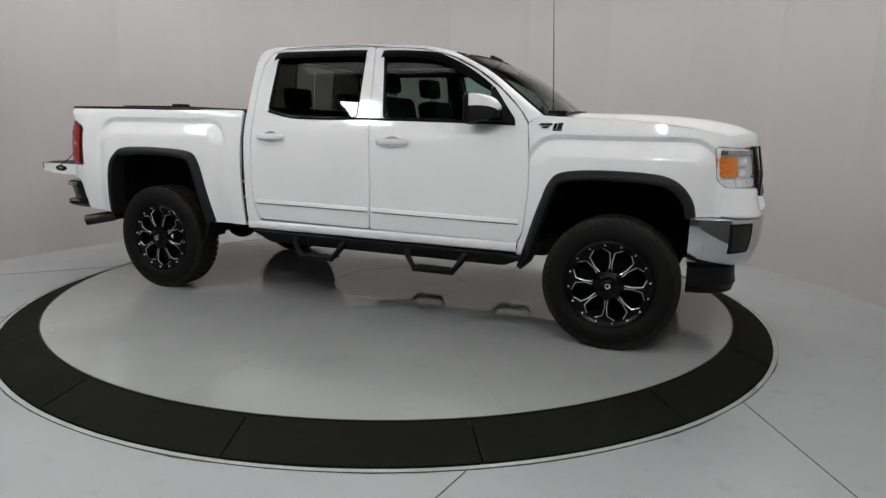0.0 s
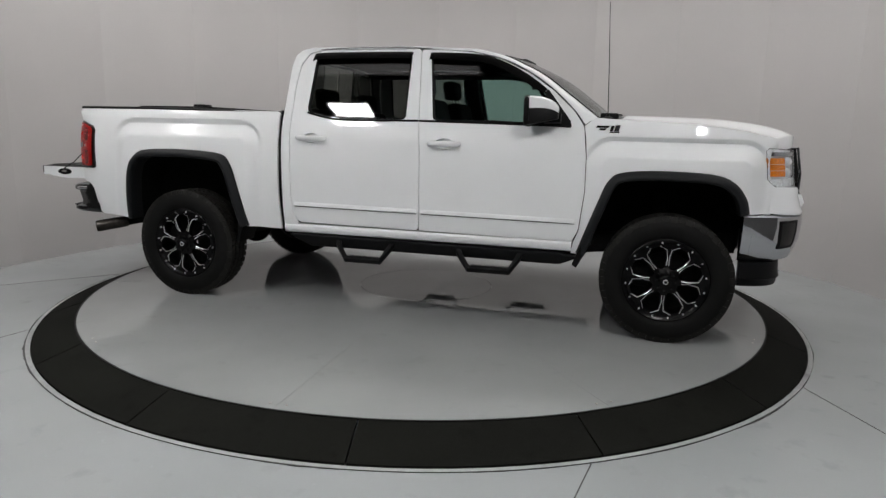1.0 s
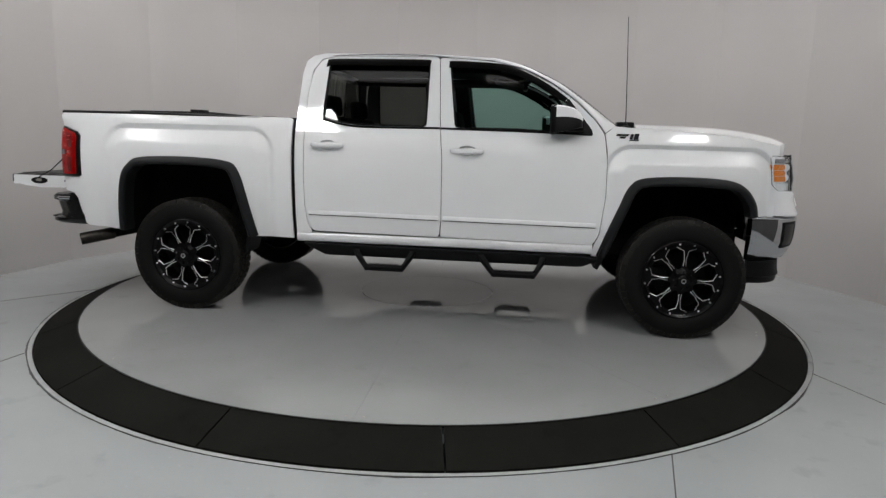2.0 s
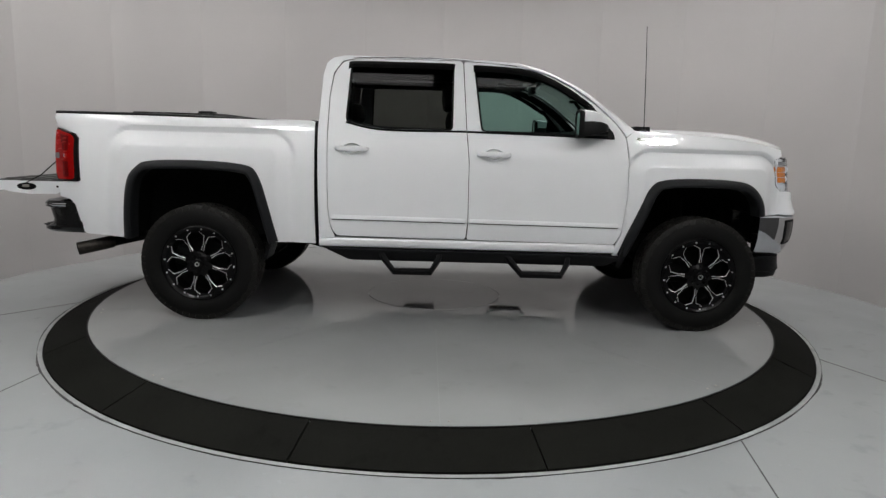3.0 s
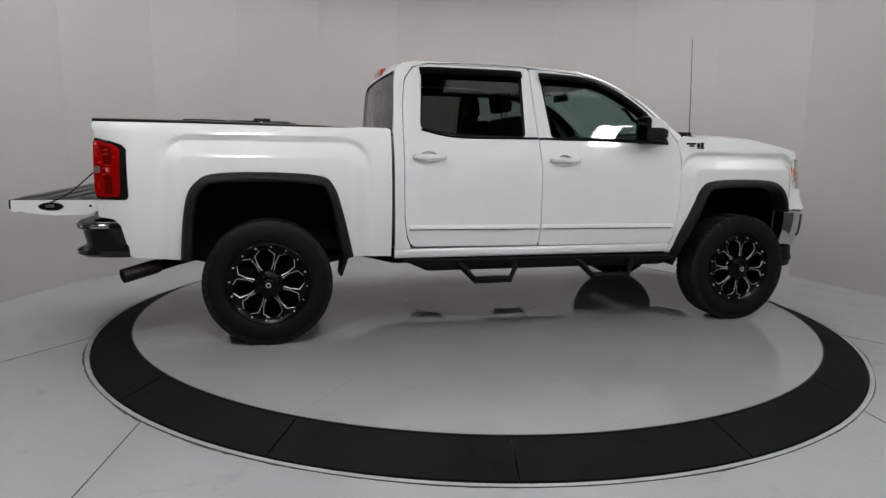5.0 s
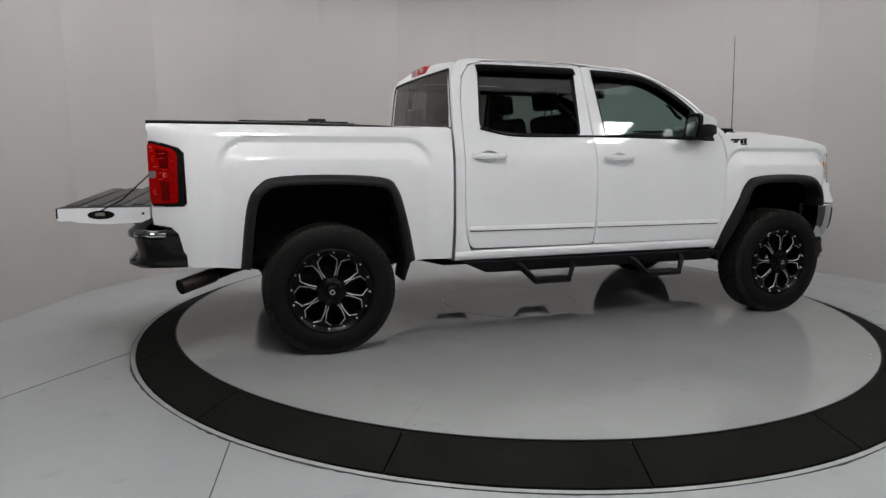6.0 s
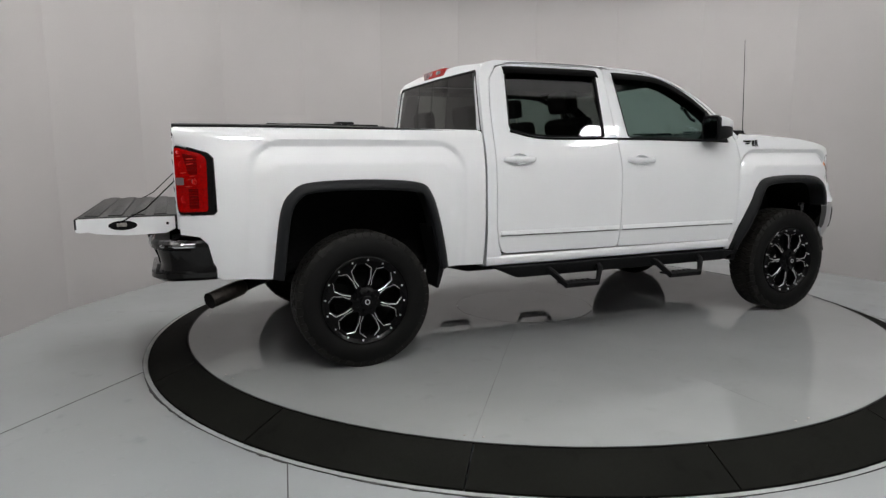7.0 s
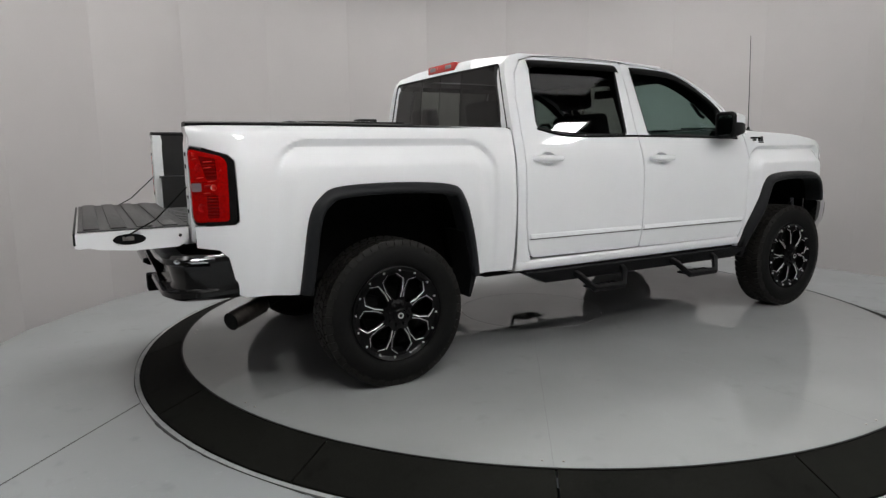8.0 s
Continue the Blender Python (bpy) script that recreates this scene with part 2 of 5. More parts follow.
def tube(bm, pts, r, sides=10, mi=0, cap=True):
    """A round bar along points; r is one radius or one for each point."""
    pts = [Vector(p) for p in pts]
    rings, up = [], None
    for i, p in enumerate(pts):
        d = (pts[min(i + 1, len(pts) - 1)] - pts[max(i - 1, 0)]).normalized()
        if up is None:
            up = d.orthogonal().normalized()
        up = (up - d * up.dot(d)).normalized()
        side = d.cross(up)
        ri = r[i] if isinstance(r, (list, tuple)) else r
        rings.append([p + ri * (math.cos(a) * up + math.sin(a) * side) for a in (2 * math.pi * k / sides for k in range(sides))])
    loft(bm, rings, cap=cap, mi=mi)
    return bm


def lathe(bm, profile, seg, centre=(0, 0, 0), mi=0):
    """Turn (radius, y) points about the y axis through centre."""
    c = Vector(centre)
    rings = []
    for k in range(seg):
        a = 2 * math.pi * k / seg
        rings.append([bm.verts.new(c + Vector((r * math.cos(a), y, r * math.sin(a)))) for r, y in profile])
    for k in range(seg):
        a, b = rings[k], rings[(k + 1) % seg]
        for i in range(len(profile) - 1):
            bm.faces.new((a[i], a[i + 1], b[i + 1], b[i])).material_index = mi
    return bm


def thing(name, at, label, category, group="", kind=""):
    ob = new(name)
    ob.location = at
    ob.empty_display_size = 0.2
    return tagged(ob, label, category, group, kind)


# ---- the room ----
def ring_sheet(r0, r1, z0, z1, a0, a1, seg, centre, thick):
    bm = bmesh.new()
    top, low = [], []
    for k in range(seg + 1):
        a = radians(a0 + (a1 - a0) * k / seg)
        d = Vector((math.cos(a), math.sin(a), 0))
        top.append([bm.verts.new(centre + d * r0 + Vector((0, 0, z0))), bm.verts.new(centre + d * r1 + Vector((0, 0, z1)))])
        low.append([bm.verts.new(centre + d * r0 + Vector((0, 0, z0 - thick))), bm.verts.new(centre + d * r1 + Vector((0, 0, z1 - thick)))])
    for k in range(seg):
        bm.faces.new((top[k][0], top[k][1], top[k + 1][1], top[k + 1][0]))
        bm.faces.new((low[k][1], low[k][0], low[k + 1][0], low[k + 1][1]))
        bm.faces.new((top[k][0], top[k + 1][0], low[k + 1][0], low[k][0]))
        bm.faces.new((top[k][1], low[k][1], low[k + 1][1], top[k + 1][1]))
    for k in (0, seg):
        bm.faces.new((top[k][0], low[k][0], low[k][1], top[k][1]))
    return bm


ROOM = Vector((-0.08, -0.25, 0))
ROOM_R = 4.33
BACK = -8.6


def room_plan():
    """The studio's inner outline: a half round of flat panels that runs on into two straight walls and a back wall."""
    pts = [(ROOM.x + ROOM_R, BACK), (ROOM.x + ROOM_R, ROOM.y - 1.2)]
    for k in range(13):
        a = radians(k * 15)
        pts.append((ROOM.x + ROOM_R * math.cos(a), ROOM.y + ROOM_R * math.sin(a)))
    pts += [(ROOM.x - ROOM_R, ROOM.y - 1.2), (ROOM.x - ROOM_R, BACK)]
    return pts


def build_room():
    plan = room_plan()
    n = len(plan)
    for k in range(n):
        a, b = Vector((*plan[k], 0)), Vector((*plan[(k + 1) % n], 0))
        d = (b - a).normalized()
        out = Vector((d.y, -d.x, 0)) * 0.12
        bm = bmesh.new()
        vs = []
        for z in (FLOOR - 0.1, CEIL + 0.1):
            up = Vector((0, 0, z))
            vs.append([bm.verts.new(p + up) for p in (a, b, b + out + d * 0.03, a + out - d * 0.03)])
        for i in range(4):
            bm.faces.new((vs[0][i], vs[0][(i + 1) % 4], vs[1][(i + 1) % 4], vs[1][i]))
        bm.faces.new(vs[0]), bm.faces.new(vs[1])
        hall = k in (0, n - 2, n - 1)
        w = finish("wall_%d" % (k + 1), bm, BACKWALL if hall else WALL, smooth=False)
        tagged(w, "dark grey wall of the hall" if hall else "flat pale grey painted studio wall panel", "wall", kind="structure")
    bm = bmesh.new()
    box(bm, (-6, BACK - 0.3, CEIL), (6, 5, CEIL + 0.1))
    tagged(finish("ceiling", bm, CEILING, smooth=False), "grey painted studio ceiling", "ceiling", kind="structure")
    floor = finish("floor", ring_sheet(3.027, 9.5, FLOOR, FLOOR, 0, 360, 96, AXIS, 0.08), EPOXY, angle=20)
    tagged(floor, "smooth glossy pale grey epoxy floor with thin joints", "floor", kind="structure")
    return floor


build_room()


def build_turntable():
    t = thing("turntable", (AXIS.x, AXIS.y, FLOOR), "round glossy grey turntable platform with a black rubber ramp ring", "turntable")
    back = Matrix.Translation(-t.location)

    def add(name, bm, m, label=""):
        bm.transform(back)
        return part(name, bm, m, t, label, 20)

    screw = None
    for k in range(10):
        a = 19.0 + 36 * k
        add("platform_plate", ring_sheet(0.584, 2.726, 0, 0, a + 0.013, a + 35.987, 20, AXIS, 0.02), DISC)
        for side in (-0.045, 0.045):
            q = AXIS + Matrix.Rotation(radians(a), 4, "Z") @ Vector((2.665, side, 0)) - t.location
            if screw is None:
                bm = bmesh.new()
                bmesh.ops.create_cone(bm, cap_ends=True, segments=10, radius1=0.007, radius2=0.006, depth=0.003)
                screw = part("plate_screw", bm, STEEL, t, "small dull steel screw")
            else:
                screw = tagged(new("plate_screw", screw.data), "small dull steel screw")
                screw.parent = t
            screw.location = q + Vector((0, 0, 0.001))
    add("hub_plate", ring_sheet(0.0005, 0.580, 0, 0, 0, 360, 64, AXIS, 0.02), DISC, "round middle plate with a thin dark gap")
    add("platform_base", ring_sheet(0.001, 2.714, -0.012, -0.012, 0, 360, 96, AXIS, 0.04), TRIM, "grey base under the plates")
    # Dark ring laid over the lit plate edge to draw the gap's shade.
    add("inner_gap_line", ring_sheet(2.7245, 2.7365, 0.0012, 0.0012, 0, 360, 128, AXIS, 0.01), RUBBER, "thin black ring painted as the dark gap inside the ramp")
    for k in range(16):
        a = 10.2 + 22.5 * k
        add("ramp_segment", ring_sheet(2.736, 2.991, -0.003, FLOOR + 0.012, a + 0.09, a + 22.41, 10, AXIS, 0.02), RAMP)
    add("outer_trim", ring_sheet(2.997, 3.024, FLOOR + 0.004, FLOOR + 0.003, 0, 360, 128, AXIS, 0.03), TRIM, "scuffed pale metal edge trim")
    rng = random.Random(4)
    bm = ring_sheet(3.0235, 3.032, FLOOR + 0.0045, FLOOR + 0.0045, 0, 360, 420, AXIS, 0.004)
    wave = [rng.uniform(0, 1) for k in range(60)]
    for v in bm.verts:
        d = (v.co - AXIS).to_2d()
        if d.length > 3.027:
            turn = math.degrees(math.atan2(d.y, d.x)) % 360 / 6
            k = int(turn) % 60
            w = wave[k] + (wave[(k + 1) % 60] - wave[k]) * (turn - int(turn))
            out = 3.0244 + 0.017 * max(0, w - 0.2) * rng.uniform(0.35, 1.3)
            v.co.x, v.co.y = AXIS.x + d.x / d.length * out, AXIS.y + d.y / d.length * out
    add("chipped_edge", bm, JOINT, "dark chipped joint round the trim")
    add("gap_ring", ring_sheet(2.69, 3.09, FLOOR - 0.012, FLOOR - 0.012, 0, 360, 96, AXIS, 0.02), JOINT, "dark gap under the ramp")
    return t


build_turntable()


def build_joints():
    """Thin saw-cut joints that run out from the ring."""
    for x0, y0, x1, y1 in ((-2.46, -1.90, -2.58, -2.66), (1.46, -2.58, 1.36, -3.15), (2.62, -1.29, 3.01, -2.15), (-3.11, -0.25, -3.74, -0.98)):
        d = Vector((x1 - x0, y1 - y0, 0)).normalized()
        rr = Vector((x0, y0, 0)) - AXIS
        a = Vector((x0, y0, 0)) + d * (3.030 - rr.length) / d.dot(rr.normalized())
        bm = bmesh.new()
        box(bm, (0, -0.003, -0.01), (1.9, 0.003, 0.0015))
        bm.transform(pose(a.x, a.y, FLOOR, 0, 0, math.degrees(math.atan2(d.y, d.x))))
        j = finish("floor_joint", bm, JOINT, smooth=False)
        tagged(j, "thin dark saw-cut joint in the grey floor", "joint", kind="structure")


build_joints()


def build_lights():
    """Unseen fill panels added over the turntable and hall, and two small bright ones in front of the truck's side."""
    # All but the last two panels are added fill with no known source.
    spots = [(x, 0.75, 0, 1.9, 0.8, FILL) for x in (-1.5, 1.5)] + [(x, -2.75, 0, 2.4, 1.1, FILL_SOFT) for x in (-1.4, 1.4)]
    spots += [(ROOM.x + 2.95 * math.cos(radians(a)), ROOM.y + 2.95 * math.sin(radians(a)), a + 90, 1.5, 0.6, FILL) for a in (28, 63, 98, 133, 168)]
    spots += [(-3.85, -0.4, 90, 1.9, 0.4, FILL), (-3.85, -2.6, 90, 1.9, 0.4, FILL_SIDE), (3.75, -1.2, 90, 1.9, 0.4, FILL)]
    spots += [(x, y, 0, 1.9, 0.8, FILL_HALL) for x, y in ((-1.6, -6.5), (0.8, -6.5), (3.2, -6.5), (0.8, -7.9), (3.2, -7.9))]
    spots += [(-2.2, -4.3, 0, 0.62, 0.62, LAMP_SMALL), (2.90, -4.3, 0, 0.55, 0.62, LAMP_SMALL)]
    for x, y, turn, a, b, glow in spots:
        t = thing("unseen_light", (x, y, CEIL), "white rectangular light panel out of view, placed to light truck and room", "light", "ceiling light panels")
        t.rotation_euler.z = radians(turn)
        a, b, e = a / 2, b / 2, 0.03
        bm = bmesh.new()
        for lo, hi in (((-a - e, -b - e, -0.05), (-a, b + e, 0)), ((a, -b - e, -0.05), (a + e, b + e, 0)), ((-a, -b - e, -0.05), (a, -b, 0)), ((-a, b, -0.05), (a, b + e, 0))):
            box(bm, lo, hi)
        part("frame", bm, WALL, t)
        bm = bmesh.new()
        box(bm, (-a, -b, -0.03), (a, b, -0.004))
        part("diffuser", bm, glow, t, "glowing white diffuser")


build_lights()


# ---- the pickup truck ----
truck = thing("pickup_truck", (0, 0, 0), "white lifted crew-cab pickup truck, tailgate down, on the turntable", "truck")

SIDE = [(0.48, 0.930), (0.56, 0.958), (0.64, 0.980), (0.78, 0.998), (1.0, 1.004), (1.15, 1.002), (1.25, 0.994), (1.33, 0.978), (1.40, 0.957),
        (1.44, 0.943), (1.60, 0.893), (1.75, 0.845), (1.88, 0.802), (1.93, 0.778), (1.96, 0.755)]
BED = [(0.5, 0.955), (0.62, 0.984), (0.8, 1.012), (1.0, 1.022), (1.2, 1.014), (1.35, 0.986), (1.43, 0.963), (1.475, 0.935)]


def ease(f):
    f = min(1, max(0, f))
    return f * f * (3 - 2 * f)


def swell(x, z, x0, x1, top, r, rise, wide, dip):
    """The raised, square-shouldered field above a wheel: a sloping facet round it and a crisp shadowed groove outside that."""
    cx, hx = (x0 + x1) / 2, (x1 - x0) / 2
    qx, qz = abs(x - cx) - hx + r, z - top + r
    d = math.hypot(max(qx, 0), max(qz, 0)) + min(max(qx, qz), 0) - r
    cut = (0.046 - d) / 0.030 if d > 0.016 else (d + wide) / (wide + 0.016)
    up = max(qz, 0) / math.hypot(max(qx, 0), max(qz, 0)) if max(qx, qz) > 0 else (1.0 if qz > qx else 0.0)
    face = min(1, max(0, -d / wide))
    return rise * (0.7 * face + 0.3 * ease(face)) - dip * min(1, max(0, cut)) * (0.25 + 0.75 * up)


def skin(x, z):
    """Half the width of cab and front wings at a place along the truck and a height."""
    y = table(z, SIDE)
    y += swell(x, z, 1.29, 2.37, 1.294, 0.15, 0.030, 0.085, 0.040)
    if x > 1.9:
        y -= 0.16 * ((x - 1.9) / 0.6) ** 2
    return y


def bed_skin(x, z):
    y = table(z, BED) + swell(x, z, -2.44 - 0.10 * max(0, 1.15 - z), -1.17, 1.350, 0.15, 0.022, 0.085, 0.026)
    if x < -2.60:
        y -= (0.09 - 0.045 * ease((z - 1.34) / 0.12)) * ((-2.60 - x) / 0.27) ** 1.8
    return y


def on_skin(s, fn=skin, lift=0.0):
    return lambda u, v, d: Vector((u, s * (fn(u, v) + lift - d), v))


ARCH_F = [(1.262, 0.545), (1.385, 0.895), (1.445, 1.038), (1.53, 1.086), (1.775, 1.101), (2.045, 1.090), (2.165, 1.048), (2.238, 0.960), (2.262, 0.872)]
ARCH_R = [(-2.338, 0.592), (-2.290, 0.965), (-2.222, 1.085), (-2.115, 1.125), (-1.795, 1.134), (-1.493, 1.114), (-1.412, 1.058), (-1.357, 0.895), (-1.285, 0.588)]


def build_fender(s):
    arch = [(p.x, p.y) for p in curve_pts([(a, b) for a, b in ARCH_F], 40)]
    edge = [(2.43, 0.872), (2.455, 0.99), (2.44, 1.035), (2.405, 1.10), (2.392, 1.20), (2.400, 1.292), (2.43, 1.305), (2.425, 1.348), (2.33, 1.372), (2.20, 1.392),
            (1.89, 1.424), (1.43, 1.450), (1.31, 1.458), (1.245, 1.405), (1.262, 1.30), (1.270, 1.206), (1.274, 0.97), (1.246, 0.705), (1.214, 0.628), (1.200, 0.545)]
    ob = part("fender", sheet(arch + edge, on_skin(s), 0.0095), WHITE, truck)
    # badge of two slanted dark bars and a bright plate
    bm = bmesh.new()
    for x0, x1, z0, z1, mi in ((1.315, 1.395, 1.394, 1.408, 0), (1.335, 1.375, 1.378, 1.390, 0), (1.405, 1.425, 1.372, 1.408, 0), (1.432, 1.462, 1.372, 1.412, 1),
                               (1.402, 1.462, 1.362, 1.370, 1)):
        vs = []
        for d in (0.001, 0.007):
            vs.append([bm.verts.new((x + k * 0.01, s * (skin(x, z) + d), z)) for x, z, k in ((x0, z0, 0), (x1, z0, 0), (x1, z1, 1), (x0, z1, 1))])
        fs = [bm.faces.new(vs[1])] + [bm.faces.new((vs[0][i], vs[0][(i + 1) % 4], vs[1][(i + 1) % 4], vs[1][i])) for i in range(4)]
        for f in fs:
            f.material_index = mi
    part("badge", bm, [GLOSSBLACK, CHROME], ob, "chrome and black badge")
    return ob


def build_flare(s, ctrl, fn, name="wheel_flare"):
    """A moulded strip round a wheel arch: rounded outwards and turned in over the wheel."""
    mid = curve_pts(ctrl, 56)
    cx, cz = sum(p.x for p in mid) / len(mid), 0.75
    rows = []
    for i, p in enumerate(mid):
        d = (mid[min(i + 1, len(mid) - 1)] - mid[max(i - 1, 0)]).normalized()
        n = Vector((-d.y, d.x))
        if n.dot(Vector((p.x - cx, p.y - cz))) < 0:
            n = -n
        row = []
        for off, out in ((0.030, -0.012), (0.030, 0.012), (0.024, 0.024), (0.008, 0.044), (-0.008, 0.052), (-0.024, 0.052), (-0.030, 0.045), (-0.032, 0.02), (-0.030, -0.09)):
            q = p + n * off
            row.append(Vector((q.x, s * (fn(p.x, min(p.y, 1.3)) + out), q.y)))
        rows.append(row)
    bm = bmesh.new()
    loft(bm, rows, closed_ring=False)
    part(name, bm, FLARE, truck, "matt black plastic wheel arch flare", 50)
    # the well behind it
    deep = 0.66 if fn is bed_skin else 0.42
    bm = bmesh.new()
    rows = []
    for p in mid:
        q = Vector((cx, 0.42)) + (p - Vector((cx, 0.42))) * 1.0
        rows.append([Vector((q.x, s * y, q.y)) for y in (0.93, 0.80, 0.70, deep)])
    loft(bm, rows, closed_ring=False)
    bm.faces.new([bm.verts.new((p.x, s * deep, p.y)) for p in mid])
    part("wheel_well", bm, DARK, truck, "black inner wheel well liner")


FDOOR = [(0.115, 0.637), (1.190, 0.632), (1.206, 0.640), (1.241, 0.705), (1.269, 0.97), (1.265, 1.206), (1.241, 1.400), (1.174, 1.495), (1.030, 1.628),
         (0.860, 1.748), (0.660, 1.842), (0.470, 1.893), (0.250, 1.914), (0.063, 1.921), (0.097, 1.42), (0.119, 1.20), (0.123, 0.78)]
FWIN = [(0.197, 1.423), (0.967, 1.408), (1.150, 1.404), (1.118, 1.472), (0.965, 1.632), (0.800, 1.742), (0.610, 1.830), (0.460, 1.866), (0.137, 1.882)]
RDOOR = [(-0.840, 0.645), (0.107, 0.637), (0.118, 0.78), (0.114, 1.20), (0.092, 1.42), (0.057, 1.926), (-0.700, 1.924), (-0.813, 1.896), (-0.872, 1.812),
         (-0.8955, 1.65), (-0.9, 1.40), (-0.897, 1.0), (-0.893, 0.84), (-0.875, 0.714)]
RWIN = [(-0.005, 1.424), (-0.477, 1.422), (-0.627, 1.437), (-0.770, 1.468), (-0.778, 1.50), (-0.757, 1.845), (-0.735, 1.888), (-0.005, 1.890)]


def recess_oval(x, z, n=28):
    return [(x + 0.066 * math.cos(a), z + 0.001 + 0.036 * math.sin(a)) for a in (2 * math.pi * k / n for k in range(n))]


def build_handle(s, x, z, door):
    bm = bmesh.new()
    rings = []
    for k in range(13):
        u = k / 12
        xx = x - 0.120 + 0.24 * u
        end = max(0.0, math.sin(math.pi * u)) ** 0.30
        out = 0.010 + 0.034 * end
        hh = 0.010 + 0.0095 * end
        rings.append([Vector((xx, s * (skin(xx, z) + o), z + h)) for o, h in ((out - 0.016, -hh), (out - 0.003, -hh), (out + 0.003, -hh * 0.6), (out + 0.004, hh * 0.5), (out - 0.002, hh), (out - 0.016, hh))])
    loft(bm, rings)
    h = part("door_handle", bm, WHITE, door, "white pull handle", 60)
    bm = bmesh.new()
    oval = recess_oval(x, z)
    n = len(oval)
    loops = [[bm.verts.new((x + (u - x) * f, s * (skin(u, v) - d), z + (v - z) * f)) for u, v in oval] for f, d in ((1.0, 0.001), (0.96, 0.030), (0.80, 0.055), (0.3, 0.060))]
    for a, b in zip(loops, loops[1:]):
        for i in range(n):
            bm.faces.new((a[i], a[(i + 1) % n], b[(i + 1) % n], b[i]))
    bm.faces.new(loops[-1])
    part("handle_recess", bm, WHITE, door)
    return h


def build_visor(s, pts, door):
    """A smoked rain visor along the top of a window."""
    line = curve_pts(pts, 26)
    bm = bmesh.new()
    rows = []
    for i, p in enumerate(line):
        d = (line[min(i + 1, 25)] - line[max(i - 1, 0)]).normalized()
        n = Vector((d.y, -d.x)) if abs(d.x) > 0.6 else Vector((0, -1))
        if n.y > 0:
            n = -n
        f = ease(min(i, 25 - i) / 3)
        row = []
        for off, out in ((-0.012, 0.003), (0.0, 0.014), (0.03, 0.030), (0.052, 0.034), (0.054, 0.030), (0.03, 0.022)):
            q = p + n * off * (0.56 + 0.24 * f)
            row.append(Vector((q.x, s * (skin(q.x, q.y) + 0.003 + out * (0.3 + 0.7 * f)), q.y)))
        rows.append(row)
    loft(bm, rows)
    part("rain_visor", bm, VISOR, door, "smoked black rain visor", 40)


def pane_skin(x, z):
    """The smooth surface of the side glass."""
    return 0.944 - 0.318 * (z - 1.44) + 0.03 * (z - 1.44) * (1.88 - z)


def window_set(s, hole, door, glass, name):
    ring = rounded(hole, 0.03)
    bm = sheet(ring, on_skin(s, pane_skin, -0.016), 0.03, flange=0)
    g = part("window", bm, glass, door, name)
    # rubber seal round the pane
    bm = bmesh.new()
    pts = densify(ring, 0.04)
    mid = sum((Vector(p) for p in pts), Vector((0, 0))) / len(pts)
    rows = []
    for p in pts:
        n = (mid - p).normalized()
        q = p + n * 0.014
        rows.append([Vector((p.x, s * (skin(p.x, p.y) + 0.003), p.y)), Vector((q.x, s * (skin(q.x, q.y) - 0.004), q.y)), Vector((q.x, s * (skin(q.x, q.y) - 0.018), q.y)),
                     Vector((p.x, s * (skin(p.x, p.y) - 0.018), p.y))])
    rows.append(rows[0])
    loft(bm, rows, cap=False)
    part("window_seal", bm, BLACK, door, "black rubber seal")
    return g


def build_moulding(s, x0, x1, door):
    bm = bmesh.new()
    rings = []
    for k in range(9):
        x = x0 + (x1 - x0) * k / 8
        z = 0.780 - 0.006 * x
        rings.append([Vector((x, s * (skin(x, z) + o), z + h)) for o, h in ((-0.003, -0.012), (0.009, -0.015), (0.011, -0.010), (0.006, 0.011), (-0.003, 0.015))])
    loft(bm, rings)
    part("side_moulding", bm, WHITE, door, "white body-coloured side moulding", 35)
    # Black strip that draws the shadow line below the moulding.
    bm = bmesh.new()
    tube(bm, [(x, s * (skin(x, 0.760 - 0.006 * x) + 0.001), 0.7602 - 0.006 * x) for x in (x0 + (x1 - x0) * k / 8 for k in range(9))], 0.0026, 6)
    part("moulding_shade_line", bm, BLACK, door, "thin dark line painted as the shade under the moulding")


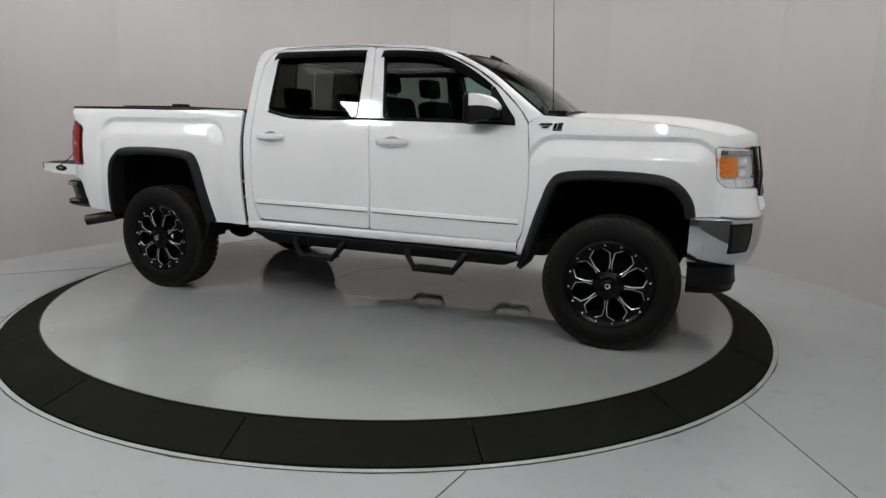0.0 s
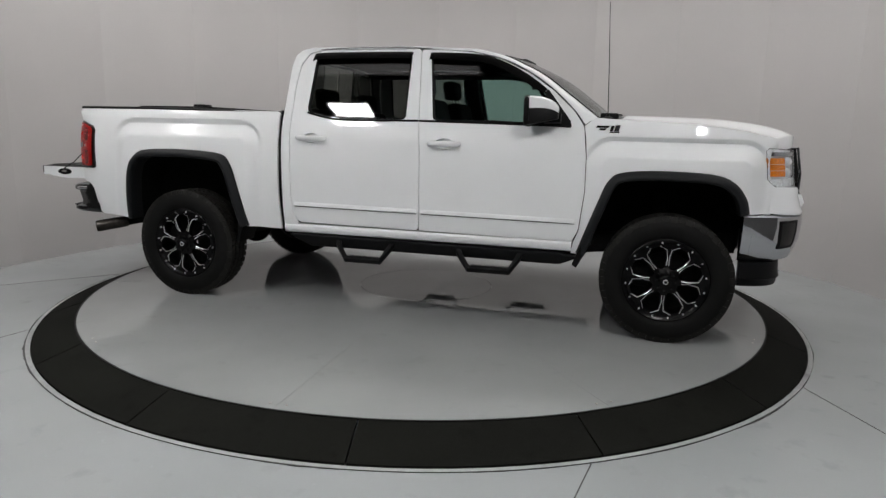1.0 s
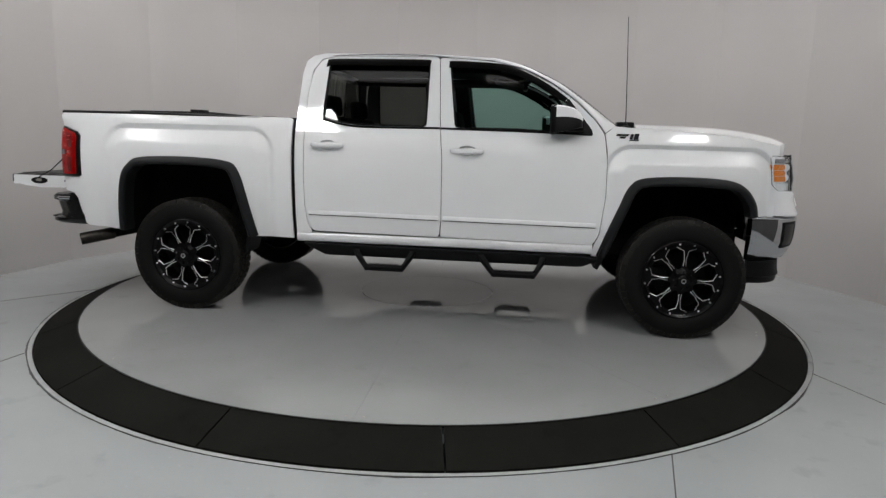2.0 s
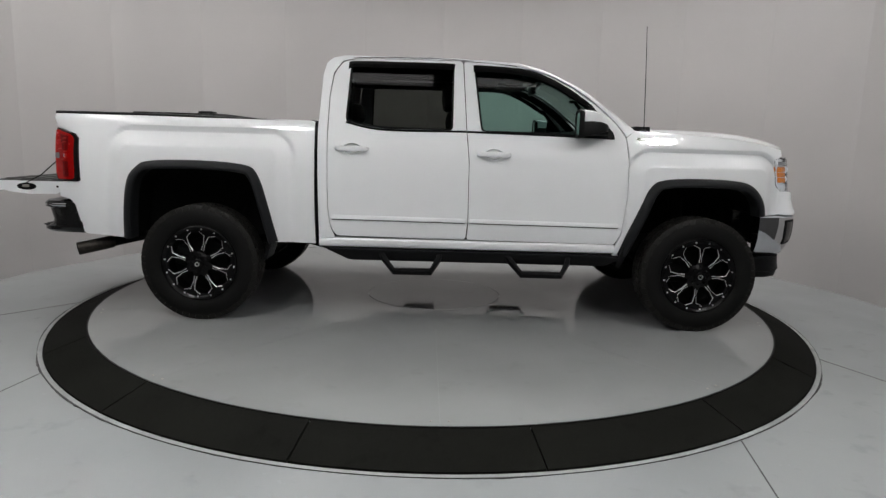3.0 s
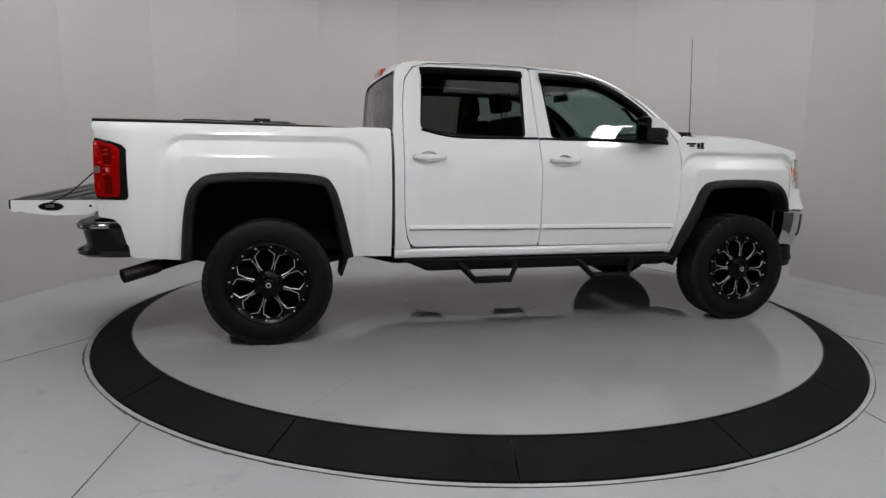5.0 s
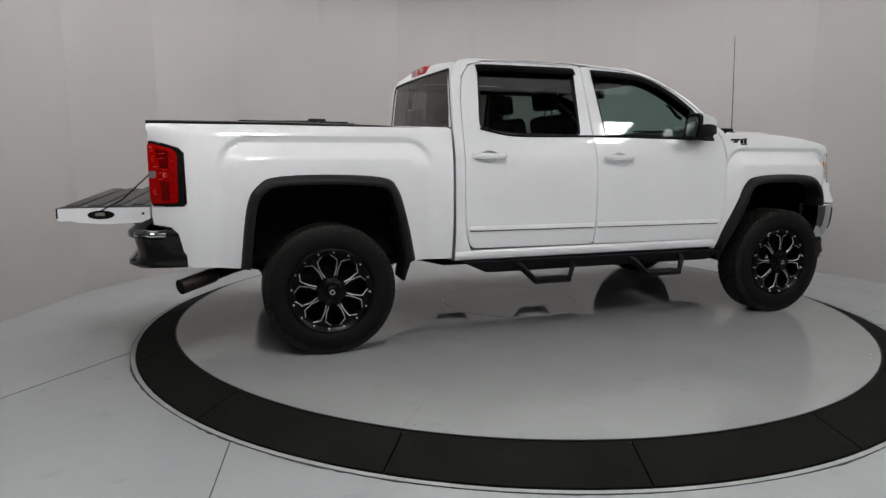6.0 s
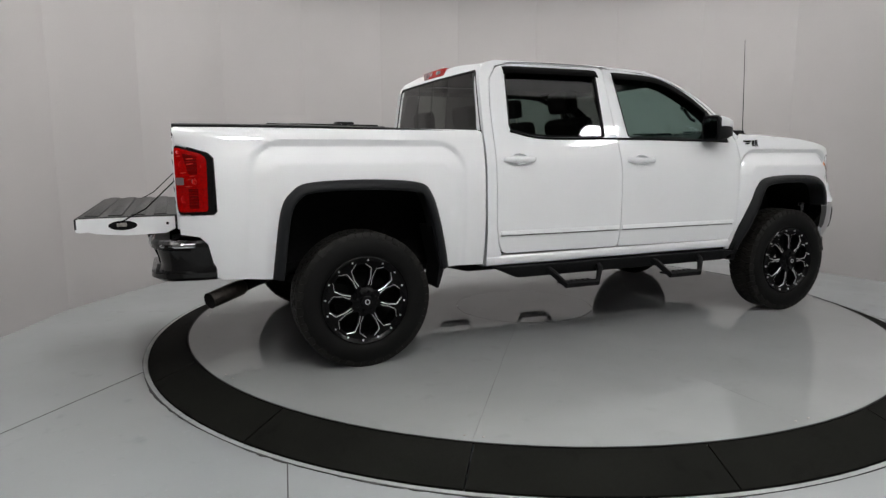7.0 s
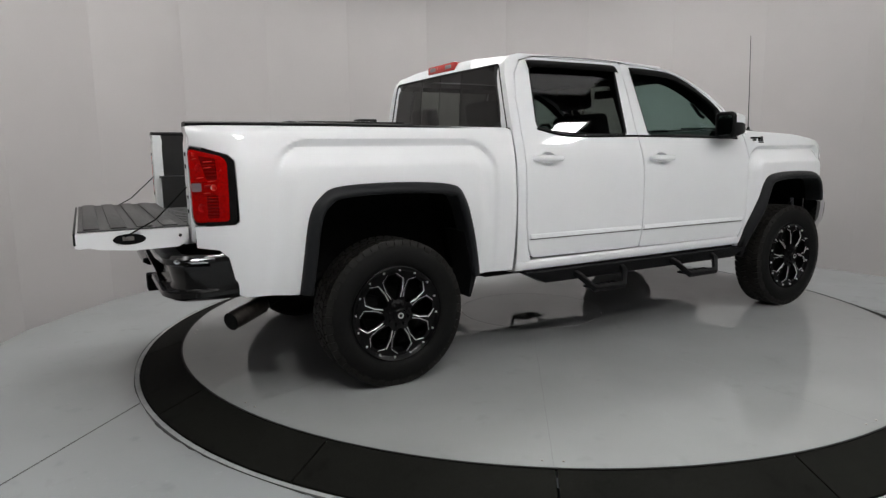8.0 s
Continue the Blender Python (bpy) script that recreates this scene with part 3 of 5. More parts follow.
def build_doors(s):
    front = part("front_door", sheet(rounded(FDOOR, 0.02), on_skin(s), 0.04, [rounded(FWIN, 0.03), recess_oval(0.293, 1.262)]), WHITE, truck)
    window_set(s, FWIN, front, GLASS_FRONT, "green-tinted side window")
    build_handle(s, 0.293, 1.262, front)
    build_moulding(s, 0.135, 1.215, front)
    build_visor(s, [(0.136, 1.879), (0.165, 1.889), (0.46, 1.876), (0.62, 1.840), (0.80, 1.755), (0.975, 1.640)], front)
    # black corner piece that carries the mirror
    bm = sheet([(0.975, 1.402), (1.160, 1.398), (1.150, 1.435), (0.990, 1.640), (0.972, 1.640)], on_skin(s, lift=0.004), 0.05, flange=0.02)
    part("mirror_sail", bm, BLACK, front, "black corner trim")
    rear = part("rear_door", sheet(rounded(RDOOR, 0.03), on_skin(s), 0.04, [rounded(RWIN, 0.03), recess_oval(-0.725, 1.276)]), WHITE, truck)
    window_set(s, RWIN, rear, GLASS_REAR, "dark privacy window")
    build_handle(s, -0.725, 1.276, rear)
    build_moulding(s, -0.865, 0.100, rear)
    build_visor(s, [(-0.765, 1.874), (-0.730, 1.894), (-0.40, 1.897), (-0.05, 1.896), (-0.003, 1.886)], rear)
    # dark belt line under both windows
    for door, pts in ((front, [(0.10, 1.416), (0.5, 1.411), (0.97, 1.402), (1.155, 1.396)]), (rear, [(0.09, 1.417), (-0.3, 1.413), (-0.50, 1.415), (-0.63, 1.429), (-0.775, 1.462)])):
        bm = bmesh.new()
        tube(bm, [Vector((p.x, s * (skin(p.x, p.y) + 0.002), p.y)) for p in curve_pts(pts, 20)], 0.0075, 6)
        part("belt_strip", bm, BLACK, door, "black belt strip")
    return front, rear


def build_mirror(s, door):
    """A door mirror: dark lower shell and arm, domed white cap on top, mirror pane facing back."""
    def shell(lo, hi, material, name, label):
        bm = bmesh.new()
        rings = []
        for k in range(11):
            u = k / 10
            x = 0.872 + 0.205 * u
            f = math.sqrt(max(0.02, 1 - (u * 0.97) ** 2.4))
            y0, y1 = 0.985 + 0.02 * u, 1.132 - 0.075 * (1 - f)
            ring = []
            for y, v in rounded([(y0, 0.0), (y1, 0.0), (y1, 1.0), (y0, 1.0)], 0.04 if hi > 0.7 else 0.025, 4):
                t = lo + (hi - lo) * v
                crown = 0.012 * math.sin(math.pi * (y - y0) / (y1 - y0)) * v
                ring.append(Vector((x, s * y, 1.398 + 0.045 * u * (1 - t) + t * (0.182 - 0.095 * (1 - f)) + crown)))
            rings.append(ring)
        loft(bm, rings)
        return part(name, bm, material, door, label, 50)

    shell(0.0, 0.60, BLACK, "door_mirror", "black lower mirror shell")
    shell(0.58, 1.0, WHITE, "mirror_cap", "white cap")
    bm = bmesh.new()
    rim = rounded([(0.978, 1.390), (1.140, 1.394), (1.142, 1.592), (0.980, 1.590)], 0.045, 5)
    mid = Vector((1.060, 1.492))
    loft(bm, [[Vector((x, s * (mid.x + (p.x - mid.x) * f), mid.y + (p.y - mid.y) * f)) for p in rim] for x, f in ((0.895, 0.97), (0.880, 1.0), (0.864, 0.97), (0.860, 0.91), (0.868, 0.86))])
    part("mirror_bezel", bm, BLACK, door, "black bezel round the mirror glass", 40)
    bm = bmesh.new()
    pts = rounded([(0.996, 1.412), (1.122, 1.415), (1.124, 1.566), (0.998, 1.564)], 0.04, 5)
    bm.faces.new([bm.verts.new((0.8665, s * y, z)) for y, z in pts])
    part("mirror_glass", bm, CHROME, door, "mirror glass")
    bm = bmesh.new()
    loft(bm, [[Vector((x, s * y, z + h)) for x, h in ((0.98, -0.035), (1.09, -0.032), (1.09, 0.03), (0.98, 0.035))] for y, z in ((0.90, 1.44), (0.98, 1.447), (1.03, 1.455))])
    part("mirror_arm", bm, BLACK, door, "black mirror arm")


def build_cab(s):
    # sill under the doors
    bm = bmesh.new()
    rings = []
    for k in range(33):
        x = -0.962 + (1.205 + 0.962) * k / 32
        rings.append([Vector((x, s * y, z)) for y, z in ((0.90, 0.630), (0.972, 0.628), (0.982, 0.615), (0.984, 0.590), (0.972, 0.566), (0.945, 0.556), (0.80, 0.55))])
    loft(bm, rings, closed_ring=False)
    part("sill", bm, WHITE, truck, "white door sill")
    # rear corner post of the cab
    out = [(-0.962, 0.565), (-0.972, 1.43), (-0.968, 1.48), (-0.952, 1.80), (-0.930, 1.885), (-0.885, 1.925), (-0.80, 1.945), (0.05, 1.944), (0.47, 1.922), (0.47, 1.903), (0.06, 1.930),
           (-0.70, 1.929), (-0.817, 1.902), (-0.878, 1.815), (-0.901, 1.65), (-0.905, 1.40), (-0.902, 1.0), (-0.898, 0.84), (-0.880, 0.712), (-0.850, 0.637), (-0.85, 0.632)]
    part("corner_post", sheet(out, on_skin(s), 0.035), WHITE, truck)
    # the post's edge turned in behind the cab
    bm = bmesh.new()
    edge = curve_pts([(-0.962, 0.565), (-0.969, 1.0), (-0.972, 1.43), (-0.968, 1.48), (-0.952, 1.80), (-0.930, 1.885)], 24)
    loft(bm, [[Vector((p.x + dx, s * (skin(p.x, p.y) - d), p.y)) for dx, d in ((0.003, 0.016), (0.010, 0.022), (0.012, 0.045), (0.014, 0.13))] for p in edge], closed_ring=False)
    part("corner_return", bm, WHITE, truck, "", 60)
    # narrow black seam between roof and door frame
    bm = bmesh.new()
    tube(bm, [(x, s * (0.777 if x < 0.45 else 0.777 - 0.10 * (x - 0.45)), roof_z(x, 0.775) + 0.0005) for x in [-0.922 + 0.1 * k for k in range(15)]], 0.0018, 6)
    part("roof_seam", bm, BLACK, truck, "black roof seam")
    # windscreen pillar
    lo = curve_pts([(0.45, 1.903), (0.66, 1.850), (0.862, 1.756), (1.037, 1.634), (1.176, 1.503), (1.247, 1.412)], 24)
    hi = curve_pts([(0.50, 1.922), (0.66, 1.878), (0.80, 1.816), (0.95, 1.737), (1.13, 1.606), (1.325, 1.458)], 24)
    bm = bmesh.new()
    rows = []
    for i, (a, b) in enumerate(zip(lo, hi)):
        ya, yb = skin(a.x, a.y), skin(a.x, a.y) - 0.055 - 0.02 * i / 23
        m = (a + b) / 2
        rows.append([Vector((a.x, s * (ya - 0.03), a.y - 0.004)), Vector((a.x, s * ya, a.y)), Vector((m.x, s * ((ya + yb) / 2 + 0.012), m.y + 0.006)), Vector((b.x, s * yb, b.y)),
                     Vector((b.x - 0.01, s * (yb - 0.03), b.y - 0.012))])
    loft(bm, rows, closed_ring=False)
    part("windscreen_pillar", bm, WHITE, truck, "", 60)


def roof_z(x, y):
    line = table(x, [(-0.93, 1.905), (-0.86, 1.950), (-0.6, 1.972), (-0.2, 1.977), (0.1, 1.968), (0.44, 1.940), (0.66, 1.890), (0.8, 1.845)])
    v = abs(y) / 0.775
    return line - 0.012 * v * v - 0.026 * v ** 8


def build_roof():
    def at(u, v):
        x = -0.925 + 1.60 * u
        w = 0.775 if x < 0.45 else 0.775 - 0.10 * (x - 0.45)
        y = (2 * v - 1) * w
        x2 = x + (0.10 * (1 - (2 * v - 1) ** 2) * ease((x - 0.2) / 0.4))
        return Vector((x2, y, roof_z(x, y)))

    part("roof", grid(40, 40, at), WHITE, truck, "white roof")
    # windscreen
    side = curve_pts([(0.655, 1.876), (0.80, 1.812), (0.95, 1.733), (1.13, 1.602), (1.33, 1.446)], 15)

    def ws(u, v):
        k = min(int(u * 14), 13)
        p = side[k].lerp(side[k + 1], u * 14 - k)
        w = 0.715 + 0.115 * u
        y = (2 * v - 1) * w
        return Vector((p.x + 0.13 * (1 - (2 * v - 1) ** 2), y, p.y + 0.004))

    part("windscreen", grid(14, 16, ws), GLASS_SHIELD, truck, "clear windscreen")
    bm = bmesh.new()
    for s in (-1, 1):
        tube(bm, [ws(u / 12, 0.5 + s * 0.497) for u in range(13)], 0.008, 6)
    tube(bm, [ws(0, v / 12) for v in range(13)], 0.006, 6)
    part("windscreen_seal", bm, BLACK, truck, "black windscreen seal")
    # small fin aerial on the roof's front edge
    bm = bmesh.new()
    loft(bm, [[Vector((x + dx, y, z)) for x, y in ((0.665, 0), (0.69, 0.018), (0.76, 0.014), (0.775, 0), (0.76, -0.014), (0.69, -0.018))] for dx, z in ((0, 1.885), (0, 1.90))] + [[Vector((x, y, 1.936)) for x, y in ((0.668, 0), (0.675, 0.006), (0.69, 0.005), (0.697, 0), (0.69, -0.005), (0.675, -0.006))]])
    part("roof_fin", bm, GLOSSBLACK, truck, "small black fin aerial")
    # cowl with two wipers
    bm = grid(3, 16, lambda u, v: Vector((1.33 + 0.17 * u + 0.13 * (1 - (2 * v - 1) ** 2), (2 * v - 1) * (0.84), 1.447 + 0.012 * (1 - u) + 0.03 * (1 - (2 * v - 1) ** 2))))
    part("cowl", bm, BLACK, truck, "black plastic cowl")
    for y0, y1 in ((-0.78, -0.15), (-0.05, 0.55)):
        bm = bmesh.new()
        tube(bm, [(1.40, y0, 1.462), (1.46, (y0 + y1) / 2, 1.492), (1.47, y1, 1.498)], 0.008, 6)
        part("wiper", bm, BLACK, truck, "black wiper")
    for y in (-0.77, 0.03):
        part("wiper_base", box(bmesh.new(), (1.335, y - 0.05, 1.450), (1.455, y + 0.05, 1.494), 0.010), BLACK, truck, "black wiper pivot cover")
    # rear wall of the cab with its window
    out = rounded([(-0.93, 0.62), (0.93, 0.62), (0.93, 1.44), (0.82, 1.80), (0.775, 1.915), (0.40, 1.945), (-0.40, 1.945), (-0.775, 1.915), (-0.82, 1.80), (-0.93, 1.44)], 0.03)
    hole = rounded([(-0.875, 1.425), (0.875, 1.425), (0.860, 1.50), (0.752, 1.850), (0.73, 1.872), (-0.73, 1.872), (-0.752, 1.850), (-0.860, 1.50)], 0.03)

    def rear(y, z, d):
        return Vector((-0.985 + 0.03 * (y / 0.9) ** 2 + table(z, [(0.6, 0.0), (1.45, 0.0), (1.75, 0.015), (1.87, 0.03), (1.95, 0.075)]) + d, y, z))

    part("cab_rear_wall", sheet(out, rear, 0.06, [hole]), WHITE, truck, "white rear wall of the cab")
    def pane(y, z, d):
        return rear(y, z, 0) + Vector((0.008, 0, 0))

    for k in (-1, 1):
        shape = rounded([(k * 0.30, 1.425), (k * 0.875, 1.425), (k * 0.860, 1.50), (k * 0.752, 1.850), (k * 0.73, 1.872), (k * 0.30, 1.872)], 0.012)
        part("rear_window", sheet(shape, pane, 0.08, flange=0), GLASS_CAB, truck, "dark privacy rear window")
        shape = [(k * 0.004, 1.425), (k * 0.30, 1.425), (k * 0.30, 1.872), (k * 0.004, 1.872)]
        part("rear_window", sheet(shape, pane, 0.08, flange=0), GLASS_SLIDER, truck, "sliding middle pane of the rear window, tint lightened for light behind it")
    for y in (-0.30, 0.0, 0.30):
        bm = bmesh.new()
        tube(bm, [rear(y, z, 0.0) + Vector((0.014, 0, 0)) for z in (1.43, 1.65, 1.87)], 0.0035 if y == 0 else 0.005, 6)
        part("slider_frame", bm, BLACK, truck, "black frame of the sliding pane")
    bm = bmesh.new()
    pts = densify(hole, 0.06)
    tube(bm, [pane(q.x, q.y, 0) + Vector((-0.006, 0, 0)) for q in pts + pts[:1]], 0.006, 6, cap=False)
    part("rear_window_seal", bm, BLACK, truck, "black rubber seal")
    # raised brake lamp at the roof's rear edge
    lamp = part("roof_brake_lamp", box(bmesh.new(), (-0.948, -0.20, 1.893), (-0.88, 0.20, 1.956), 0.014), REDGLOW, truck, "red brake lamp")
    part("clear_lens", box(bmesh.new(), (-0.949, -0.05, 1.912), (-0.93, 0.05, 1.942), 0.004), REDGLOW, lamp)
    for k in (-1, 1):
        part("cargo_lens", box(bmesh.new(), (-0.949, k * 0.115 - 0.045, 1.912), (-0.93, k * 0.115 + 0.045, 1.942), 0.004), GREYLENS, lamp, "clear cargo lamp lens")


def hood_z(x, y):
    edge = table(x, [(1.40, 1.452), (1.9, 1.430), (2.2, 1.398), (2.36, 1.364), (2.5, 1.330), (2.62, 1.300), (2.72, 1.25)])
    mid = table(x, [(1.40, 1.490), (1.87, 1.482), (2.1, 1.474), (2.32, 1.452), (2.5, 1.416), (2.6, 1.374), (2.714, 1.322), (2.72, 1.29)])
    return edge + (mid - edge) * (1 - ease((abs(y) - 0.42) / 0.46)) - 0.006 * ease(1 - abs(abs(y) - 0.40) / 0.05)


def build_hood():
    def at(u, v):
        vv = 2 * v - 1
        x = 1.44 + u * (1.01 + 0.20 * (1 - abs(vv) ** 3)) + 0.10 * (1 - vv ** 2) * (1 - u)
        w = (skin(min(x, 2.44), 1.445) - 0.008) if x < 1.9 else 0.925 - 0.16 * ((min(x, 2.5) - 1.9) / 0.6) ** 2
        y = vv * w
        return Vector((x, y, hood_z(x, y)))

    bm = grid(44, 52, at)
    rim = [e for e in bm.edges if len(e.link_faces) == 1]
    r = bmesh.ops.extrude_edge_only(bm, edges=rim)
    for v in r["geom"]:
        if isinstance(v, bmesh.types.BMVert):
            v.co.z -= 0.04 if v.co.x < 2.40 else 0.085
    part("hood", bm, WHITE, truck, "white raised hood", 75)


def build_bed(s):
    arch = [(p.x, p.y) for p in curve_pts(ARCH_R, 44)]
    out = arch + [(-0.990, 0.582), (-0.992, 1.455), (-1.02, 1.466), (-1.9, 1.474), (-2.83, 1.474), (-2.858, 1.462), (-2.862, 1.44), (-2.850, 1.40), (-2.852, 1.372), (-2.79, 1.358),
                  (-2.685, 1.326), (-2.656, 1.295), (-2.652, 1.0), (-2.670, 0.982), (-2.852, 0.978), (-2.848, 0.875), (-2.75, 0.86), (-2.71, 0.82), (-2.668, 0.625), (-2.64, 0.610)]
    side = part("bed_side", sheet(out, on_skin(s, bed_skin), 0.014), WHITE, truck, "white cargo bed side")
    # rail cap
    bm = bmesh.new()
    rings = []
    for k in range(31):
        x = -0.985 - 1.875 * k / 30
        z = 1.455 + 0.019 * ease(k / 20)
        y = bed_skin(x, 1.47)
        rings.append([Vector((x, s * (y + dy), z + dz)) for dy, dz in ((0.005, -0.007), (0.006, 0.005), (-0.004, 0.012), (-0.10, 0.012), (-0.11, 0.004), (-0.11, -0.03))])
    loft(bm, rings)
    part("bed_rail_cap", bm, BLACK, side, "black plastic rail cap", 40)
    # inner wall, with the rounded post at the rear end
    bm = bmesh.new()
    box(bm, (-2.83, min(s * 0.80, s * 0.82), 1.165), (-1.0, max(s * 0.80, s * 0.82), 1.46))
    box(bm, (-2.83, min(s * 0.64, s * 0.655), 0.94), (-1.0, max(s * 0.64, s * 0.655), 1.175))
    box(bm, (-2.83, min(s * 0.655, s * 0.80), 1.16), (-1.0, max(s * 0.655, s * 0.80), 1.175))
    part("bed_inner_wall", bm, LINER, side, "black bed liner wall")
    bm = bmesh.new()
    ring = [(-2.850, 0.893), (-2.860, 0.88), (-2.860, 0.782), (-2.850, 0.776), (-2.80, 0.774), (-2.79, 0.88)]
    prof = [(0.90, 0), (0.98, 0), (1.25, 0.0), (1.38, 0.0), (1.42, 0.006), (1.462, -0.004)]
    loft(bm, [[Vector((x + dx, s * (y + (0.008 if z > 1.4 else 0)), z)) for x, y in ring] for z, dx in prof])
    post = part("bed_post", bm, WHITE, side, "white rear post with bolt holes")
    for z, y in ((1.33, 0.855), (1.27, 0.85), (1.12, 0.86), (1.05, 0.85)):
        bm = bmesh.new()
        lathe(bm, [(0.001, 0), (0.011, 0), (0.011, 0.004)], 10)
        bm.transform(Matrix.Translation((-2.862, s * y, z)) @ Matrix.Rotation(radians(90), 4, "Z"))
        part("bolt", bm, BLACK, post)


def build_bed_box():
    bm = bmesh.new()
    box(bm, (-2.85, -0.64, 0.90), (-1.0, 0.64, 0.945))
    for k in range(12):
        y = -0.59 + k * 0.107
        box(bm, (-2.84, y - 0.03, 0.945), (-1.02, y + 0.03, 0.957), 0.004, 1)
    part("bed_floor", bm, LINER, truck, "black ribbed bed liner floor")
    bm = bmesh.new()
    box(bm, (-1.04, -0.90, 0.62), (-1.0, 0.90, 1.45), 0.006)
    part("bed_front_wall", bm, LINER, truck, "black bed front wall")
    # folded soft cover on the rails
    cover = part("folded_cover", box(bmesh.new(), (-2.36, -0.86, 1.464), (-1.62, 0.86, 1.486), 0.006), BLACK, truck, "black folded bed cover")
    part("cover_panel", box(bmesh.new(), (-2.34, -0.84, 1.487), (-1.86, 0.84, 1.498), 0.004), GLOSSBLACK, cover)
    part("cover_frame", box(bmesh.new(), (-1.84, -0.84, 1.487), (-1.66, 0.84, 1.496), 0.004), BLACK, cover)
    for y in (-0.70, 0.70):
        part("cover_clamp", box(bmesh.new(), (-1.90, y - 0.05, 1.497), (-1.79, y + 0.05, 1.517), 0.008), BLACK, cover)


def build_tailgate():
    w = 0.86
    x0, x1 = -2.872, -3.368
    bm = bmesh.new()
    prof = [(x0, 0.972), (x1 + 0.01, 0.972), (x1, 0.964), (x1, 0.905), (x1 + 0.02, 0.898), (x1 + 0.06, 0.902), (x1 + 0.10, 0.890), (x1 + 0.25, 0.876), (x0 - 0.05, 0.880), (x0, 0.905)]
    loft(bm, [[Vector((x, y, z)) for x, z in prof] for y in (-w, -w + 0.006, -0.4, 0, 0.4, w - 0.006, w)])
    g = part("tailgate", bm, WHITE, truck, "white tailgate folded down flat")
    bm = bmesh.new()
    box(bm, (x1 + 0.015, -w + 0.03, 0.9725), (x0 + 0.01, w - 0.03, 0.980), 0.003, 1)
    for k in range(4):
        x = x1 + 0.075 + 0.115 * k
        box(bm, (x - 0.036, -w + 0.05, 0.979), (x + 0.036, w - 0.05, 0.988), 0.006, 2)
    part("gate_liner", bm, LINER, g, "scuffed black ribbed tailgate liner")
    part("edge_trim", box(bmesh.new(), (x1 - 0.004, -w - 0.002, 0.916), (x1 + 0.006, w + 0.002, 0.974), 0.003), BLACK, g, "black edge trim")
    for s in (-1, 1):
        bm = bmesh.new()
        ring = [(x1 + 0.23 + 0.072 * math.cos(a), 0.932 + 0.026 * math.sin(a)) for a in (2 * math.pi * k / 20 for k in range(20))]
        loft(bm, [[Vector((x, s * (w + d), z)) for x, z in ring] for d in (-0.01, 0.0015)])
        part("latch_recess", bm, BLACK, g, "black latch opening")
        bm = bmesh.new()
        box(bm, (x1 + 0.20, min(s * w, s * (w + 0.006)), 0.926), (x1 + 0.25, max(s * w, s * (w + 0.006)), 0.946), 0.002, 1)
        part("latch", bm, STEEL, g, "metal latch")
        bm = bmesh.new()
        tube(bm, [(x1 + 0.21, s * (w + 0.012), 0.945), (x1 + 0.35, s * (w + 0.012), 1.02), (-2.862, s * 0.84, 1.17)], 0.0038, 6)
        part("gate_cable", bm, DARK, g, "thin dark tailgate cable")
        bm = bmesh.new()
        lathe(bm, [(0.001, -0.004), (0.008, -0.004), (0.008, 0.004)], 10)
        bm.transform(Matrix.Translation((x0 - 0.04, s * w, 0.935)))
        part("gate_bolt", bm, BLACK, g)


